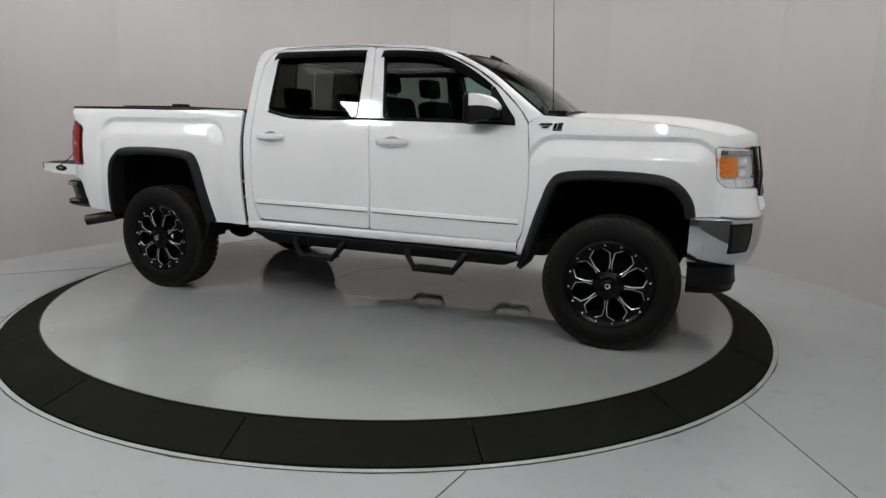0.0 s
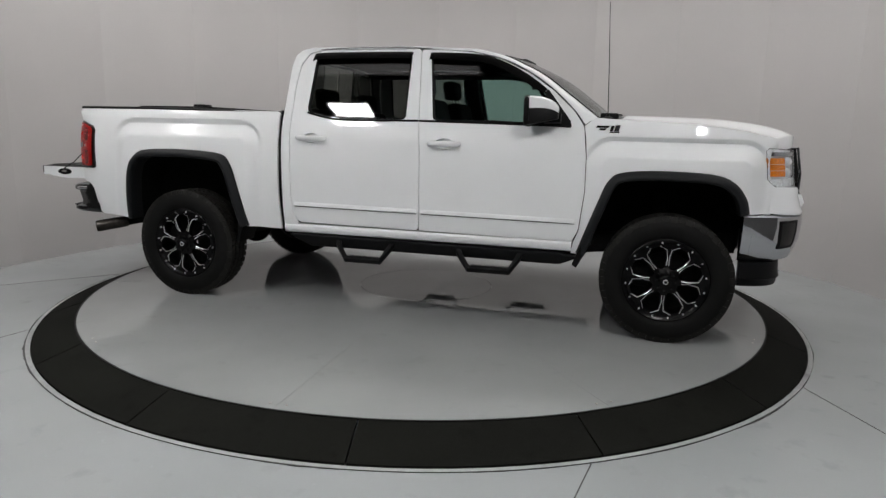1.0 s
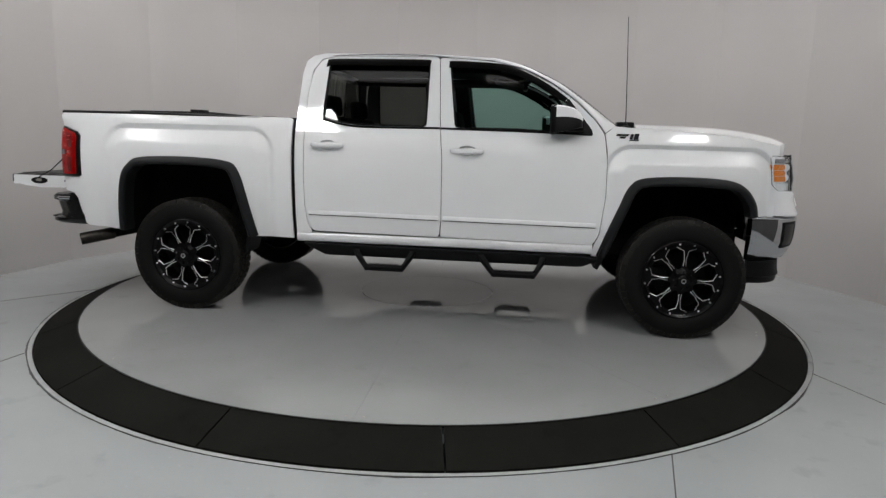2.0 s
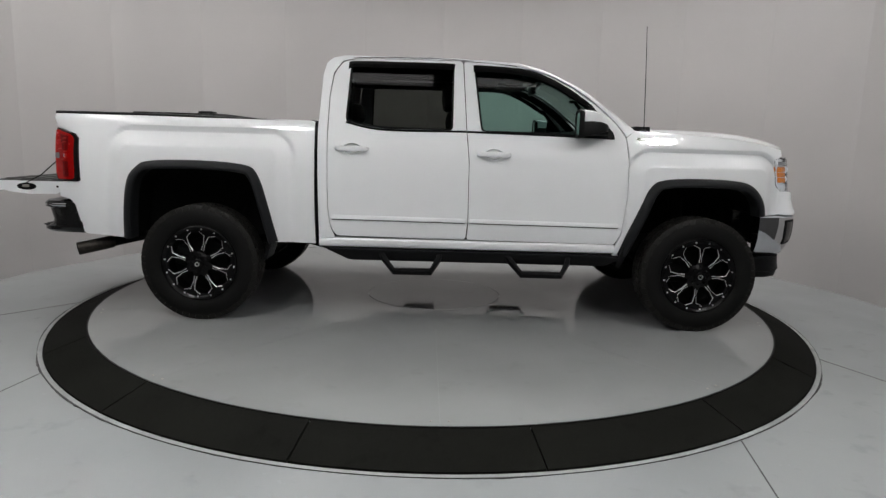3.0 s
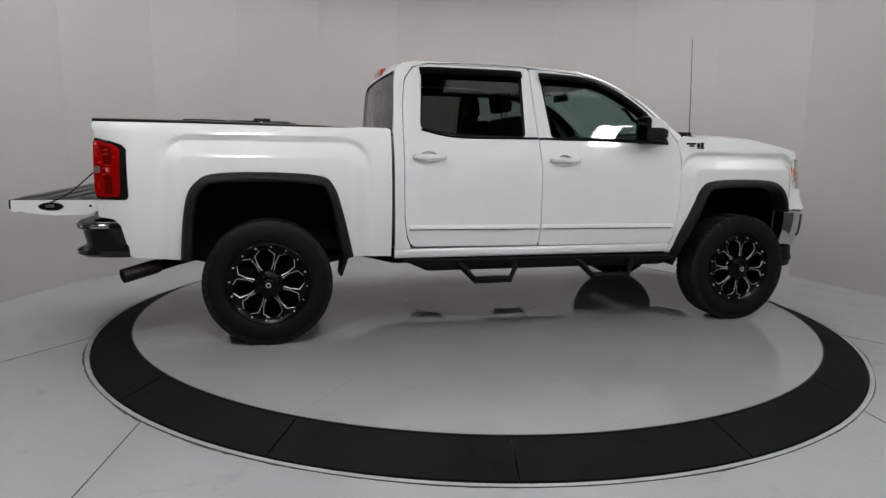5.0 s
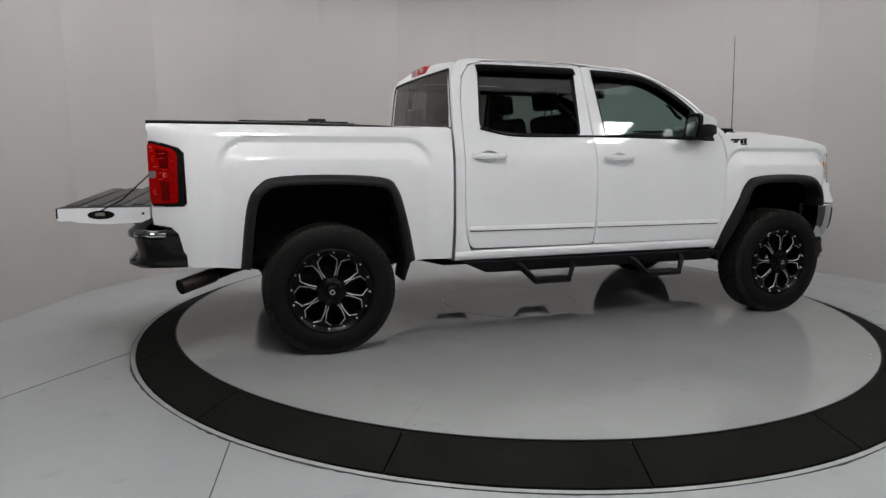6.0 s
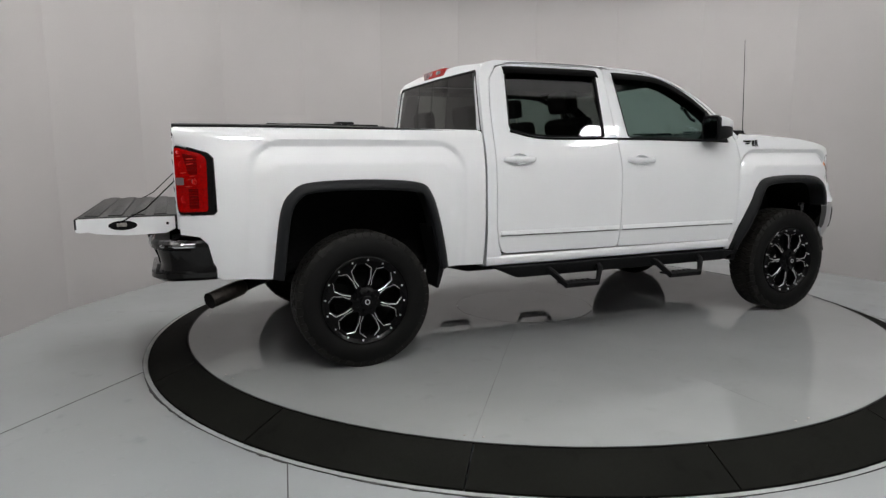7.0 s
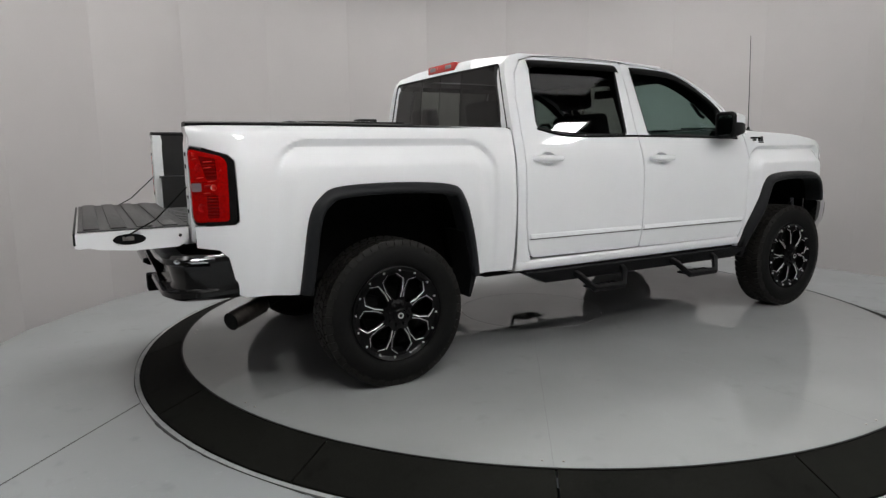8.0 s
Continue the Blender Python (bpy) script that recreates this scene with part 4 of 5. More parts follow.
def build_tail_lamp(s):
    """A tall tail lamp: black frame, red reflector with fluted cells and bowls, and a clear red lens over it."""
    out = rounded([(-2.668, 0.988), (-2.845, 0.984), (-2.856, 1.02), (-2.858, 1.34), (-2.852, 1.368), (-2.80, 1.352), (-2.690, 1.320), (-2.662, 1.29)], 0.015)
    lamp = part("tail_lamp", sheet(out, on_skin(s, bed_skin, 0.004), 0.025, flange=0.05), GLOSSBLACK, truck, "red tail lamp in a black frame")
    red = rounded([(-2.700, 1.004), (-2.846, 1.000), (-2.857, 1.03), (-2.859, 1.335), (-2.850, 1.355), (-2.80, 1.340), (-2.718, 1.318), (-2.695, 1.29)], 0.02)

    def fluted(x, z):
        f = 0.0
        for z0, z1 in ((1.018, 1.132), (1.204, 1.312)):
            f = max(f, ease((z - z0) / 0.008) * ease((z1 - z) / 0.008))
        f *= ease((x + 2.806) / 0.006) * ease((-2.740 - x) / 0.006)
        return bed_skin(x, z) - 0.004 * f * (0.5 - 0.5 * math.cos(2 * math.pi * z / 0.0155))

    part("reflector", sheet(red, on_skin(s, bed_skin, 0.0065), 0.02, flange=0.004), REDGLOW, lamp, "red reflector")
    for cell in ([(-2.744, 1.206), (-2.790, 1.206), (-2.818, 1.322), (-2.744, 1.306)], [(-2.744, 1.020), (-2.794, 1.020), (-2.794, 1.130), (-2.744, 1.130)]):
        part("fluted_cell", sheet(rounded(cell, 0.006), on_skin(s, fluted, 0.010), 0.005, flange=0.003), REDLENS, lamp, "deeper red fluted cell")
    for z in (1.140, 1.197):
        bm = bmesh.new()
        tube(bm, [(x, s * (bed_skin(x, z) + 0.009), z) for x in (-2.742, -2.77, -2.80, -2.83, -2.85)], 0.0035, 6)
        part("chrome_bar", bm, REDGLOW, lamp, "bright red bar")
    # Short pale bars stand in for streaks of reflected light.
    for x0, x1, z in ((-2.846, -2.826, 1.305), (-2.832, -2.800, 1.214), (-2.800, -2.770, 1.178), (-2.790, -2.752, 1.196), (-2.812, -2.776, 1.140), (-2.798, -2.760, 1.290), (-2.800, -2.765, 1.262)):
        bm = bmesh.new()
        tube(bm, [(x0 + (x1 - x0) * f, s * (bed_skin(x0 + (x1 - x0) * f, z) + 0.0098), z + 0.004 * f) for f in (0, 0.3, 0.7, 1)], [0.0015, 0.0032, 0.0032, 0.0015], 6)
        part("lens_glint", bm, SILVER, lamp, "pale streak painted as a glint in the lens")
    # Red ones are reflector bowls; silver ones are glints put in as colour.
    for x, z, r, m in ((-2.822, 1.262, 0.016, REDGLOW), (-2.818, 1.072, 0.018, REDGLOW), (-2.762, 1.168, 0.013, SILVER), (-2.838, 1.328, 0.008, SILVER), (-2.726, 1.250, 0.004, SILVER)):
        c = Vector((x, s * (bed_skin(x, z) + 0.008), z))
        bm = bmesh.new()
        lathe(bm, [(r * 0.05, 0.004), (r * 0.3, 0.0), (r * 0.75, -0.001), (r, -0.005)], 16)
        bm.transform(Matrix.Translation(c) @ Matrix.Rotation(0 if s < 0 else math.pi, 4, "Z") @ Matrix.Diagonal((1, 1, 1.25, 1)))
        part("bowl_or_glint", bm, m, lamp, "small round reflector bowl, the silver ones painted glints")
    part("bright_strip", sheet(rounded([(-2.708, 1.012), (-2.736, 1.012), (-2.736, 1.306), (-2.710, 1.300)], 0.004), on_skin(s, bed_skin, 0.0085), 0.02, flange=0.003), REDGLOW, lamp, "bright red edge strip")
    part("reverse_lens", sheet(rounded([(-2.815, 1.150), (-2.857, 1.150), (-2.857, 1.190), (-2.815, 1.190)], 0.006), on_skin(s, bed_skin, 0.0165), 0.02, flange=0.006), GREYLENS, lamp, "grey reverse lens")
    part("clear_lens", sheet(red, on_skin(s, bed_skin, 0.015), 0.02, flange=0.0), GLASS_RED, lamp, "clear red outer lens")


def build_rear_bumper():
    b = None
    for s in (-1, 1):
        bm = bmesh.new()
        rings = []
        for k in range(17):
            u = k / 16
            # runs from the middle out and round the corner
            if u < 0.6:
                x, y, n = -3.008, 0.30 + 0.50 * u / 0.6, Vector((-1, 0))
            else:
                a = (u - 0.6) / 0.4 * math.pi / 2
                x, y, n = -2.86 - 0.148 * math.cos(a), 0.80 + 0.190 * math.sin(a), Vector((-math.cos(a), math.sin(a)))
            ring = []
            for o, z in ((-0.10, 0.835), (-0.02, 0.842), (0.0, 0.825), (0.0, 0.800), (-0.03, 0.785), (-0.05, 0.700), (-0.04, 0.672), (0.004, 0.660), (0.006, 0.635), (-0.03, 0.615), (-0.10, 0.615)):
                ring.append(Vector((x + n.x * o, s * (y + n.y * o), z)))
            rings.append(ring)
        # straight side end
        for x in (-2.80, -2.700):
            rings.append([Vector((x + (0.03 if z < 0.7 else 0.0), s * (0.990 + o * 0.4), z)) for o, z in ((-0.10, 0.835), (-0.02, 0.842), (0.0, 0.825), (0.0, 0.800), (-0.005, 0.785), (-0.005, 0.700), (-0.004, 0.672), (0.0, 0.660), (0.0, 0.635), (-0.03, 0.615), (-0.10, 0.615))])
        loft(bm, rings)
        b = part("rear_bumper_corner", bm, GLOSSBLACK, truck, "gloss black rear bumper corner with a step", 40)
        bm = bmesh.new()
        tube(bm, [(-3.010, s * 0.42, 0.815), (-3.012, s * 0.70, 0.815), (-3.00, s * 0.83, 0.815), (-2.945, s * 0.945, 0.815), (-2.86, s * 0.992, 0.815), (-2.78, s * 0.993, 0.815)], 0.0125, 8)
        part("chrome_strip", bm, CHROME, b, "chrome strip")
        bm = bmesh.new()
        box(bm, (-2.99, min(s * 0.60, s * 0.93), 0.660), (-2.82, max(s * 0.60, s * 0.93), 0.668), 0.003, 1)
        for k in range(5):
            box(bm, (-2.98 + k * 0.03, min(s * 0.66, s * 0.90), 0.667), (-2.968 + k * 0.03, max(s * 0.66, s * 0.90), 0.673))
        part("step_pad", bm, BLACK, b, "ribbed step pad")
    bm = bmesh.new()
    loft(bm, [[Vector((x, y, z)) for x, z in ((-2.90, 0.835), (-3.02, 0.842), (-3.04, 0.82), (-3.03, 0.78), (-3.0, 0.70), (-2.97, 0.625), (-2.90, 0.62))] for y in (-0.31, -0.1, 0.1, 0.31)])
    mid = part("rear_bumper", bm, GLOSSBLACK, truck, "gloss black rear bumper middle", 40)
    bm = bmesh.new()
    box(bm, (-3.02, -0.05, 0.51), (-2.80, 0.05, 0.61), 0.008)
    part("tow_hitch", bm, DARK, mid, "black tow hitch receiver")


def build_front():
    # painted upper fascia below the lamps
    for s in (-1, 1):
        bm = bmesh.new()
        rings = []
        for k in range(13):
            u = k / 12
            ring = []
            for o, z in ((-0.10, 1.060), (-0.02, 1.050), (-0.012, 1.036), (-0.008, 0.99), (0.012, 0.93), (0.028, 0.90), (0.024, 0.879), (-0.08, 0.872)):
                y0 = skin(2.42, min(max(z, 0.875), 1.05)) - 0.002
                x, y = 2.42 + 0.23 * math.sin(u * math.pi / 2), y0 - (y0 - 0.560) * (1 - math.cos(u * math.pi / 2)) ** 1.05
                n = Vector((0.25 + 0.75 * u, 1 - 0.8 * u)).normalized()
                f = o * ease(u * 4) if o > -0.05 else o
                ring.append(Vector((x + n.x * f, s * (y + n.y * f), z - 0.015 * u)))
            rings.append(ring)
        loft(bm, rings)
        part("front_fascia", bm, WHITE, truck, "white painted fascia below the headlamp", 50)
        # headlamp
        lamp = part("headlamp", head_shape(s, 0.0, 1.0, -0.045), GLOSSBLACK, truck, "headlamp with amber reflector and clear lens")
        part("reflector", head_shape(s, 0.04, 0.97, -0.03), SILVER, lamp, "silvery reflector")
        for z0, z1 in ((1.112, 1.149), (1.151, 1.188), (1.190, 1.228)):
            part("amber_cell", head_block(s, 0.05, 0.40, z0, z1, -0.010), AMBER, lamp, "amber reflector cell")
        for z in (1.135, 1.205):
            p = head_curve(0.54)
            bm = bmesh.new()
            bmesh.ops.create_uvsphere(bm, u_segments=14, v_segments=8, radius=0.030, matrix=Matrix.Translation((p.x - 0.04, s * (p.y - 0.02), z)))
            part("bulb", bm, WHITE, lamp, "bright lamp bulb")
        part("chrome_bar", head_block(s, 0.05, 0.97, 1.240, 1.266, -0.010), CHROME, lamp)
        part("inner_panel", head_block(s, 0.64, 0.95, 1.115, 1.232, -0.022), SILVER, lamp, "pale grey inner panel")
        for u0, u1 in ((0.14, 0.34), (0.36, 0.60), (0.62, 0.92)):
            part("lower_unit", head_block(s, u0, u1, 1.050, 1.100, -0.016), SILVER, lamp, "silvery lower lamp unit")
        part("clear_lens", head_shape(s, 0.0, 1.0, 0.0), GLASS_LENS, lamp, "clear plastic lens")
        bm = bmesh.new()
        ring = [head_point(s, u / 12, 0) for u in range(13)] + [head_point(s, 1, v / 6) for v in range(1, 7)] + [head_point(s, 1 - u / 12, 1) for u in range(1, 13)] + [head_point(s, 0, 1 - v / 6) for v in range(1, 7)]
        tube(bm, ring, 0.0018, 6, cap=False)
        part("lamp_edge", bm, GLOSSBLACK, lamp, "black lamp edge")
        # chrome bumper end with fog lamp opening
        bm = bmesh.new()
        rings = []
        for k in range(15):
            u = k / 14
            a = u * math.pi / 2
            x, y = 2.262 + 0.42 * math.sin(a), 0.965 - 0.45 * (1 - math.cos(a))
            nx, ny = math.sin(a), math.cos(a)
            ring = []
            for o, z in ((-0.09, 0.866), (-0.002, 0.866), (0.009, 0.858), (0.012, 0.80), (0.004, 0.70), (-0.022, 0.62), (-0.045, 0.575), (-0.09, 0.560)):
                ring.append(Vector((x + nx * o, s * (y + ny * o), z)))
            rings.append(ring)
        loft(bm, rings)
        bump = part("front_bumper_end", bm, CHROME, truck, "polished chrome bumper end", 50)
        def face(u, z, o):
            a = u * math.pi / 2
            q = o + table(z, [(0.575, -0.045), (0.62, -0.022), (0.70, 0.004), (0.80, 0.012), (0.852, 0.008)])
            return Vector((2.262 + 0.42 * math.sin(a) + math.sin(a) * q, s * (0.965 - 0.45 * (1 - math.cos(a)) + math.cos(a) * q), z))

        rim = densify(rounded([(0.365, 0.652), (0.60, 0.660), (0.61, 0.838), (0.345, 0.836)], 0.012), 0.03)
        inner = [(0.482 + (u - 0.482) * 0.80, 0.747 + (z - 0.747) * 0.84) for u, z in rim]
        bm = bmesh.new()
        n = len(rim)
        vs = [[bm.verts.new(face(u, z, o)) for u, z in loop] for loop, o in ((rim, -0.004), (rim, 0.003), (inner, 0.005), (inner, 0.0015))]
        for r0, r1 in zip(vs, vs[1:]):
            for i in range(n):
                bm.faces.new((r0[i], r0[(i + 1) % n], r1[(i + 1) % n], r1[i]))
        part("fog_lamp_bezel", bm, BLACK, bump, "black fog lamp opening", 40)
        bm = grid(6, 6, lambda a, b: face(0.375 + 0.215 * a, 0.664 + 0.163 * b, 0.003))
        part("fog_lamp", bm, GLOSSBLACK, bump, "dark fog lamp lens")
        # air dam
        bm = bmesh.new()
        rings = []
        for k in range(9):
            a = k / 8 * math.pi / 2
            x, y = 2.268 + 0.28 * math.sin(a), 0.935 - 0.26 * (1 - math.cos(a))
            nx, ny = math.sin(a), math.cos(a)
            rings.append([Vector((x + nx * o, s * (y + ny * o), z)) for o, z in ((-0.05, 0.565), (0.0, 0.562), (0.004, 0.50), (0.014, 0.455), (0.004, 0.445), (-0.004, 0.405), (-0.05, 0.405))])
        rings += [[Vector((2.548 + o, s * 0.45, z)) for o, z in ((-0.05, 0.565), (0.0, 0.562), (0.004, 0.50), (0.014, 0.455), (0.004, 0.445), (-0.004, 0.42), (-0.05, 0.42))]]
        loft(bm, rings)
        part("air_dam", bm, BLACK, truck, "black lower air dam", 50)
    bm = bmesh.new()
    loft(bm, [[Vector((x, y, z)) for x, z in ((2.55, 0.866), (2.685, 0.858), (2.694, 0.80), (2.686, 0.70), (2.65, 0.60), (2.55, 0.57))] for y in (-0.52, -0.3, 0, 0.3, 0.52)])
    part("front_bumper", bm, CHROME, truck, "chrome front bumper middle", 50)
    bm = bmesh.new()
    loft(bm, [[Vector((x - 0.05 * abs(y), y, z)) for x, z in ((2.55, 1.0), (2.70, 0.985), (2.72, 0.93), (2.69, 0.875), (2.55, 0.872))] for y in (-0.58, -0.4, 0, 0.4, 0.58)])
    part("front_fascia_lip", bm, WHITE, truck, "white fascia lip below the grille", 50)
    # grille: dark mesh body in a chrome frame
    bm = bmesh.new()
    loft(bm, [[Vector((x - 0.07 * (y / 0.65) ** 2, y, z)) for x, z in ((2.55, 1.30), (2.64, 1.275), (2.685, 1.10), (2.714, 0.985), (2.55, 0.98))] for y in (-0.575, -0.4, -0.2, 0, 0.2, 0.4, 0.575)])
    g = part("grille", bm, BLACK, truck, "black grille in a chrome frame", 40)
    for z0, z1 in ((1.262, 1.292), (1.12, 1.15), (0.985, 1.01)):
        bm = bmesh.new()
        loft(bm, [[Vector((x - 0.07 * (y / 0.65) ** 2 - 0.25 * max(0, z0 - 1.10), y, z)) for x, z in ((2.62, z0), (2.702, z0), (2.705, z1), (2.62, z1))] for y in (-0.56, -0.4, -0.2, 0, 0.2, 0.4, 0.56)])
        part("chrome_bar", bm, CHROME, g)
    for s in (-1, 1):
        bm = bmesh.new()
        tube(bm, [(2.575, s * 0.570, 1.285), (2.612, s * 0.570, 1.12), (2.612, s * 0.560, 0.99)], 0.030, 8)
        part("grille_side", bm, GLOSSBLACK, g)
        bm = bmesh.new()
        tube(bm, [(2.622, s * 0.545, 1.295), (2.655, s * 0.547, 1.12), (2.655, s * 0.540, 0.99)], 0.008, 8)
        part("chrome_frame", bm, CHROME, g)


def head_curve(u):
    """Along the headlamp in plan: from its end at the wing to its end at the grille."""
    p = curve_pts([(2.398, 0.892), (2.455, 0.868), (2.525, 0.812), (2.575, 0.732), (2.607, 0.655), (2.628, 0.585)], 21)
    k = min(int(u * 20), 19)
    return p[k].lerp(p[k + 1], u * 20 - k)


def head_point(s, u, v, out=0.0):
    p = head_curve(u)
    lo = 1.035 + 0.060 * max(0, 1 - u / 0.30) ** 1.6
    hi = 1.290 - 0.02 * u - 0.018 * max(0, 1 - u / 0.12) ** 2
    z = lo + (hi - lo) * v
    lean = -0.035 * (z - 1.035) / 0.25
    return Vector((p.x + out * 0.75 + lean, s * (p.y + out * 0.65), z))


def head_shape(s, u0, u1, out):
    return grid(16, 10, lambda u, v: head_point(s, u0 + (u1 - u0) * u, v, out))


def head_block(s, u0, u1, z0, z1, out):
    bm = bmesh.new()
    rings = []
    for k in range(7):
        p = head_curve(u0 + (u1 - u0) * k / 6)
        ring = []
        for o, z in ((-0.02, z0), (0, z0), (0.003, (z0 + z1) / 2), (0, z1), (-0.02, z1)):
            lean = -0.035 * (z - 1.035) / 0.25
            ring.append(Vector((p.x + (out + o) * 0.75 + lean, s * (p.y + (out + o) * 0.65), z)))
        rings.append(ring)
    return loft(bm, rings) and bm


TYRE_R = 0.425


def build_wheel(name):
    """A wheel at the origin with its outer face towards -y."""
    w = new(name)
    bm = bmesh.new()
    prof = [(0.250, 0.205), (0.275, 0.224), (0.33, 0.238), (0.375, 0.232), (0.404, 0.222), (0.414, 0.210), (0.415, 0.12), (0.414, 0.035), (0.406, 0.020), (0.388, 0.006),
            (0.36, -0.004), (0.335, -0.008), (0.308, -0.005), (0.288, 0.002), (0.276, 0.012), (0.268, 0.03)]
    lathe(bm, prof, 72)
    part("tyre", bm, RUBBER, w, "black all-terrain tyre with chunky tread")
    # tread blocks and shoulder lugs
    bm = bmesh.new()
    n = 52
    for k in range(n):
        for row, (y0, y1, ph, r0, r1) in enumerate(((0.016, 0.058, 0.0, 0.405, 0.4235), (0.067, 0.113, 0.5, 0.410, 0.425), (0.122, 0.168, 0.1, 0.410, 0.425), (0.177, 0.220, 0.6, 0.405, 0.4235))):
            a = 2 * math.pi * (k + ph) / n
            half = 2 * math.pi / n * (0.42 if k % 2 else 0.37)
            skew = (0.02 if row in (0, 2) else -0.02)
            vs = []
            for r in (r0, r1):
                for da, y in ((-half, y0), (half, y0), (half, y1), (-half, y1)):
                    aa = a + da + (skew if y == y1 else -skew)
                    vs.append(bm.verts.new((r * math.cos(aa), y, r * math.sin(aa))))
            for q in ((4, 5, 6, 7), (0, 1, 5, 4), (1, 2, 6, 5), (2, 3, 7, 6), (3, 0, 4, 7)):
                bm.faces.new([vs[i] for i in q])
    tagged(part("tread", bm, TREAD, w, "chunky black tread blocks"), "chunky black tread blocks", kind="stuff")
    bm = bmesh.new()
    for k in range(n):
        a = 2 * math.pi * k / n
        half = 2 * math.pi / n * (0.46 if k % 2 else 0.43)
        r_in = 0.388 if k % 2 else 0.394
        vs = [bm.verts.new((r * math.cos(a + d), y, r * math.sin(a + d))) for r, y in ((0.4215, 0.016), (0.404, 0.006), (r_in, 0.0045 if k % 2 else 0.006)) for d in (-half, half)]
        back_ = [bm.verts.new((r * math.cos(a + d), y, r * math.sin(a + d))) for r, y in ((0.408, 0.03), (0.39, 0.015), (r_in - 0.004, 0.004)) for d in (-half, half)]
        for i in (0, 2):
            bm.faces.new((vs[i], vs[i + 1], vs[i + 3], vs[i + 2]))
            bm.faces.new((vs[i], vs[i + 2], back_[i + 2], back_[i]))
            bm.faces.new((vs[i + 1], vs[i + 3], back_[i + 3], back_[i + 1]))
        bm.faces.new((vs[4], vs[5], back_[5], back_[4]))
    tagged(part("tyre_shoulder", bm, SHOULDER, w, "black shoulder lugs"), "black shoulder lugs", kind="stuff")
    bm = bmesh.new()
    lathe(bm, [(0.296, 0.022), (0.298, 0.006), (0.292, 0.002), (0.284, 0.006), (0.268, 0.014), (0.262, 0.020)], 64)
    rim = part("rim", bm, RIMBLACK, w, "gloss black alloy rim")
    rim.scale = (0.925, 1, 0.925)
    bm = bmesh.new()
    lathe(bm, [(0.262, 0.0205), (0.255, 0.04), (0.250, 0.12), (0.245, 0.19), (0.27, 0.222), (0.285, 0.225)], 64)
    part("barrel", bm, BARREL, rim, "polished dark inner barrel")

    def dish(u, v, d):
        r = math.hypot(u, v)
        y = table(r, [(0.0, -0.012), (0.06, -0.012), (0.09, 0.004), (0.16, 0.010), (0.22, 0.012), (0.29, 0.018)])
        return Vector((u, y + d, v))

    holes, edges = [], []
    for k in range(8):
        c, sn = math.cos(2 * math.pi * (k + 0.5) / 8), math.sin(2 * math.pi * (k + 0.5) / 8)
        shape = [(0.092, -0.013), (0.092, 0.013), (0.150, 0.042), (0.205, 0.058), (0.243, 0.026), (0.246, 0.0), (0.243, -0.026), (0.205, -0.058), (0.150, -0.042)]
        holes.append(rounded([(a * c - b * sn, a * sn + b * c) for a, b in shape], 0.008, 2))
        edges.append([(a * c - b * sn, a * sn + b * c) for a, b in shape])
    ring = [(0.285 * math.cos(2 * math.pi * k / 72), 0.285 * math.sin(2 * math.pi * k / 72)) for k in range(72)]
    part("wheel_face", sheet(ring, dish, 0.022, holes, flange=0.035), RIMBLACK, rim, "black eight-window wheel face", 25)
    # bright milled lines along the windows
    for k in range(8):
        bm = bmesh.new()
        c, sn = math.cos(2 * math.pi * (k + 0.5) / 8), math.sin(2 * math.pi * (k + 0.5) / 8)
        for sgn in (-1, 1):
            pts = [(0.105, 0.0195), (0.150, 0.0425), (0.205, 0.0585), (0.243, 0.0265)]
            rows = []
            for i, (a, b) in enumerate(pts):
                q = [(a, b * sgn), (a + (0.006 if i == 2 else -0.003), (b + (0.0145, 0.0145, 0.012, 0)[i]) * sgn)]
                if i == 3:
                    q = [(a, b * sgn), (a + 0.010, (b + 0.004) * sgn)]
                row = []
                for j, (aa, bb) in enumerate(q):
                    u, v = aa * c - bb * sn, aa * sn + bb * c
                    row.append(dish(u, v, 0.006 if j == 0 else -0.002))
                rows.append(row)
            loft(bm, rows, closed_ring=False)
        part("milled_edge", bm, ALLOY, rim, "bright milled edge")
    bolt = None
    for k in range(16):
        a = 2 * math.pi * (k + 0.5) / 16
        if bolt is None:
            bm = bmesh.new()
            lathe(bm, [(0.001, -0.007), (0.0045, -0.007), (0.006, -0.004), (0.006, 0.004)], 8)
            bolt = part("rim_bolt", bm, ALLOY, rim, "small bright bolt")
        else:
            o = bpy.data.objects.new("rim_bolt", bolt.data)
            scene.collection.objects.link(o)
            o.parent = rim
            tagged(o, "small bright bolt")
            bolt = o
        bolt.location = (0.271 * math.cos(a), 0.012, 0.271 * math.sin(a))
    bm = bmesh.new()
    lathe(bm, [(0.001, -0.034), (0.034, -0.034), (0.042, -0.028), (0.046, 0.0), (0.060, 0.004)], 24)
    cap = part("centre_cap", bm, RIMBLACK, rim, "black centre cap")
    bm = bmesh.new()
    lathe(bm, [(0.013, -0.0355), (0.017, -0.0355), (0.017, -0.033)], 20)
    part("cap_mark", bm, ALLOY, rim, "bright mark on the cap")
    for k in range(8):
        a = 2 * math.pi * k / 8
        bm = bmesh.new()
        lathe(bm, [(0.001, -0.022), (0.007, -0.022), (0.009, -0.016), (0.009, 0.01)], 6, (0.068 * math.cos(a), 0, 0.068 * math.sin(a)))
        part("lug_nut", bm, GLOSSBLACK, rim)
    bm = bmesh.new()
    lathe(bm, [(0.05, 0.10), (0.175, 0.10), (0.175, 0.125), (0.05, 0.125)], 40)
    part("brake_disc", bm, DARK, w, "dark brake disc")
    bm = bmesh.new()
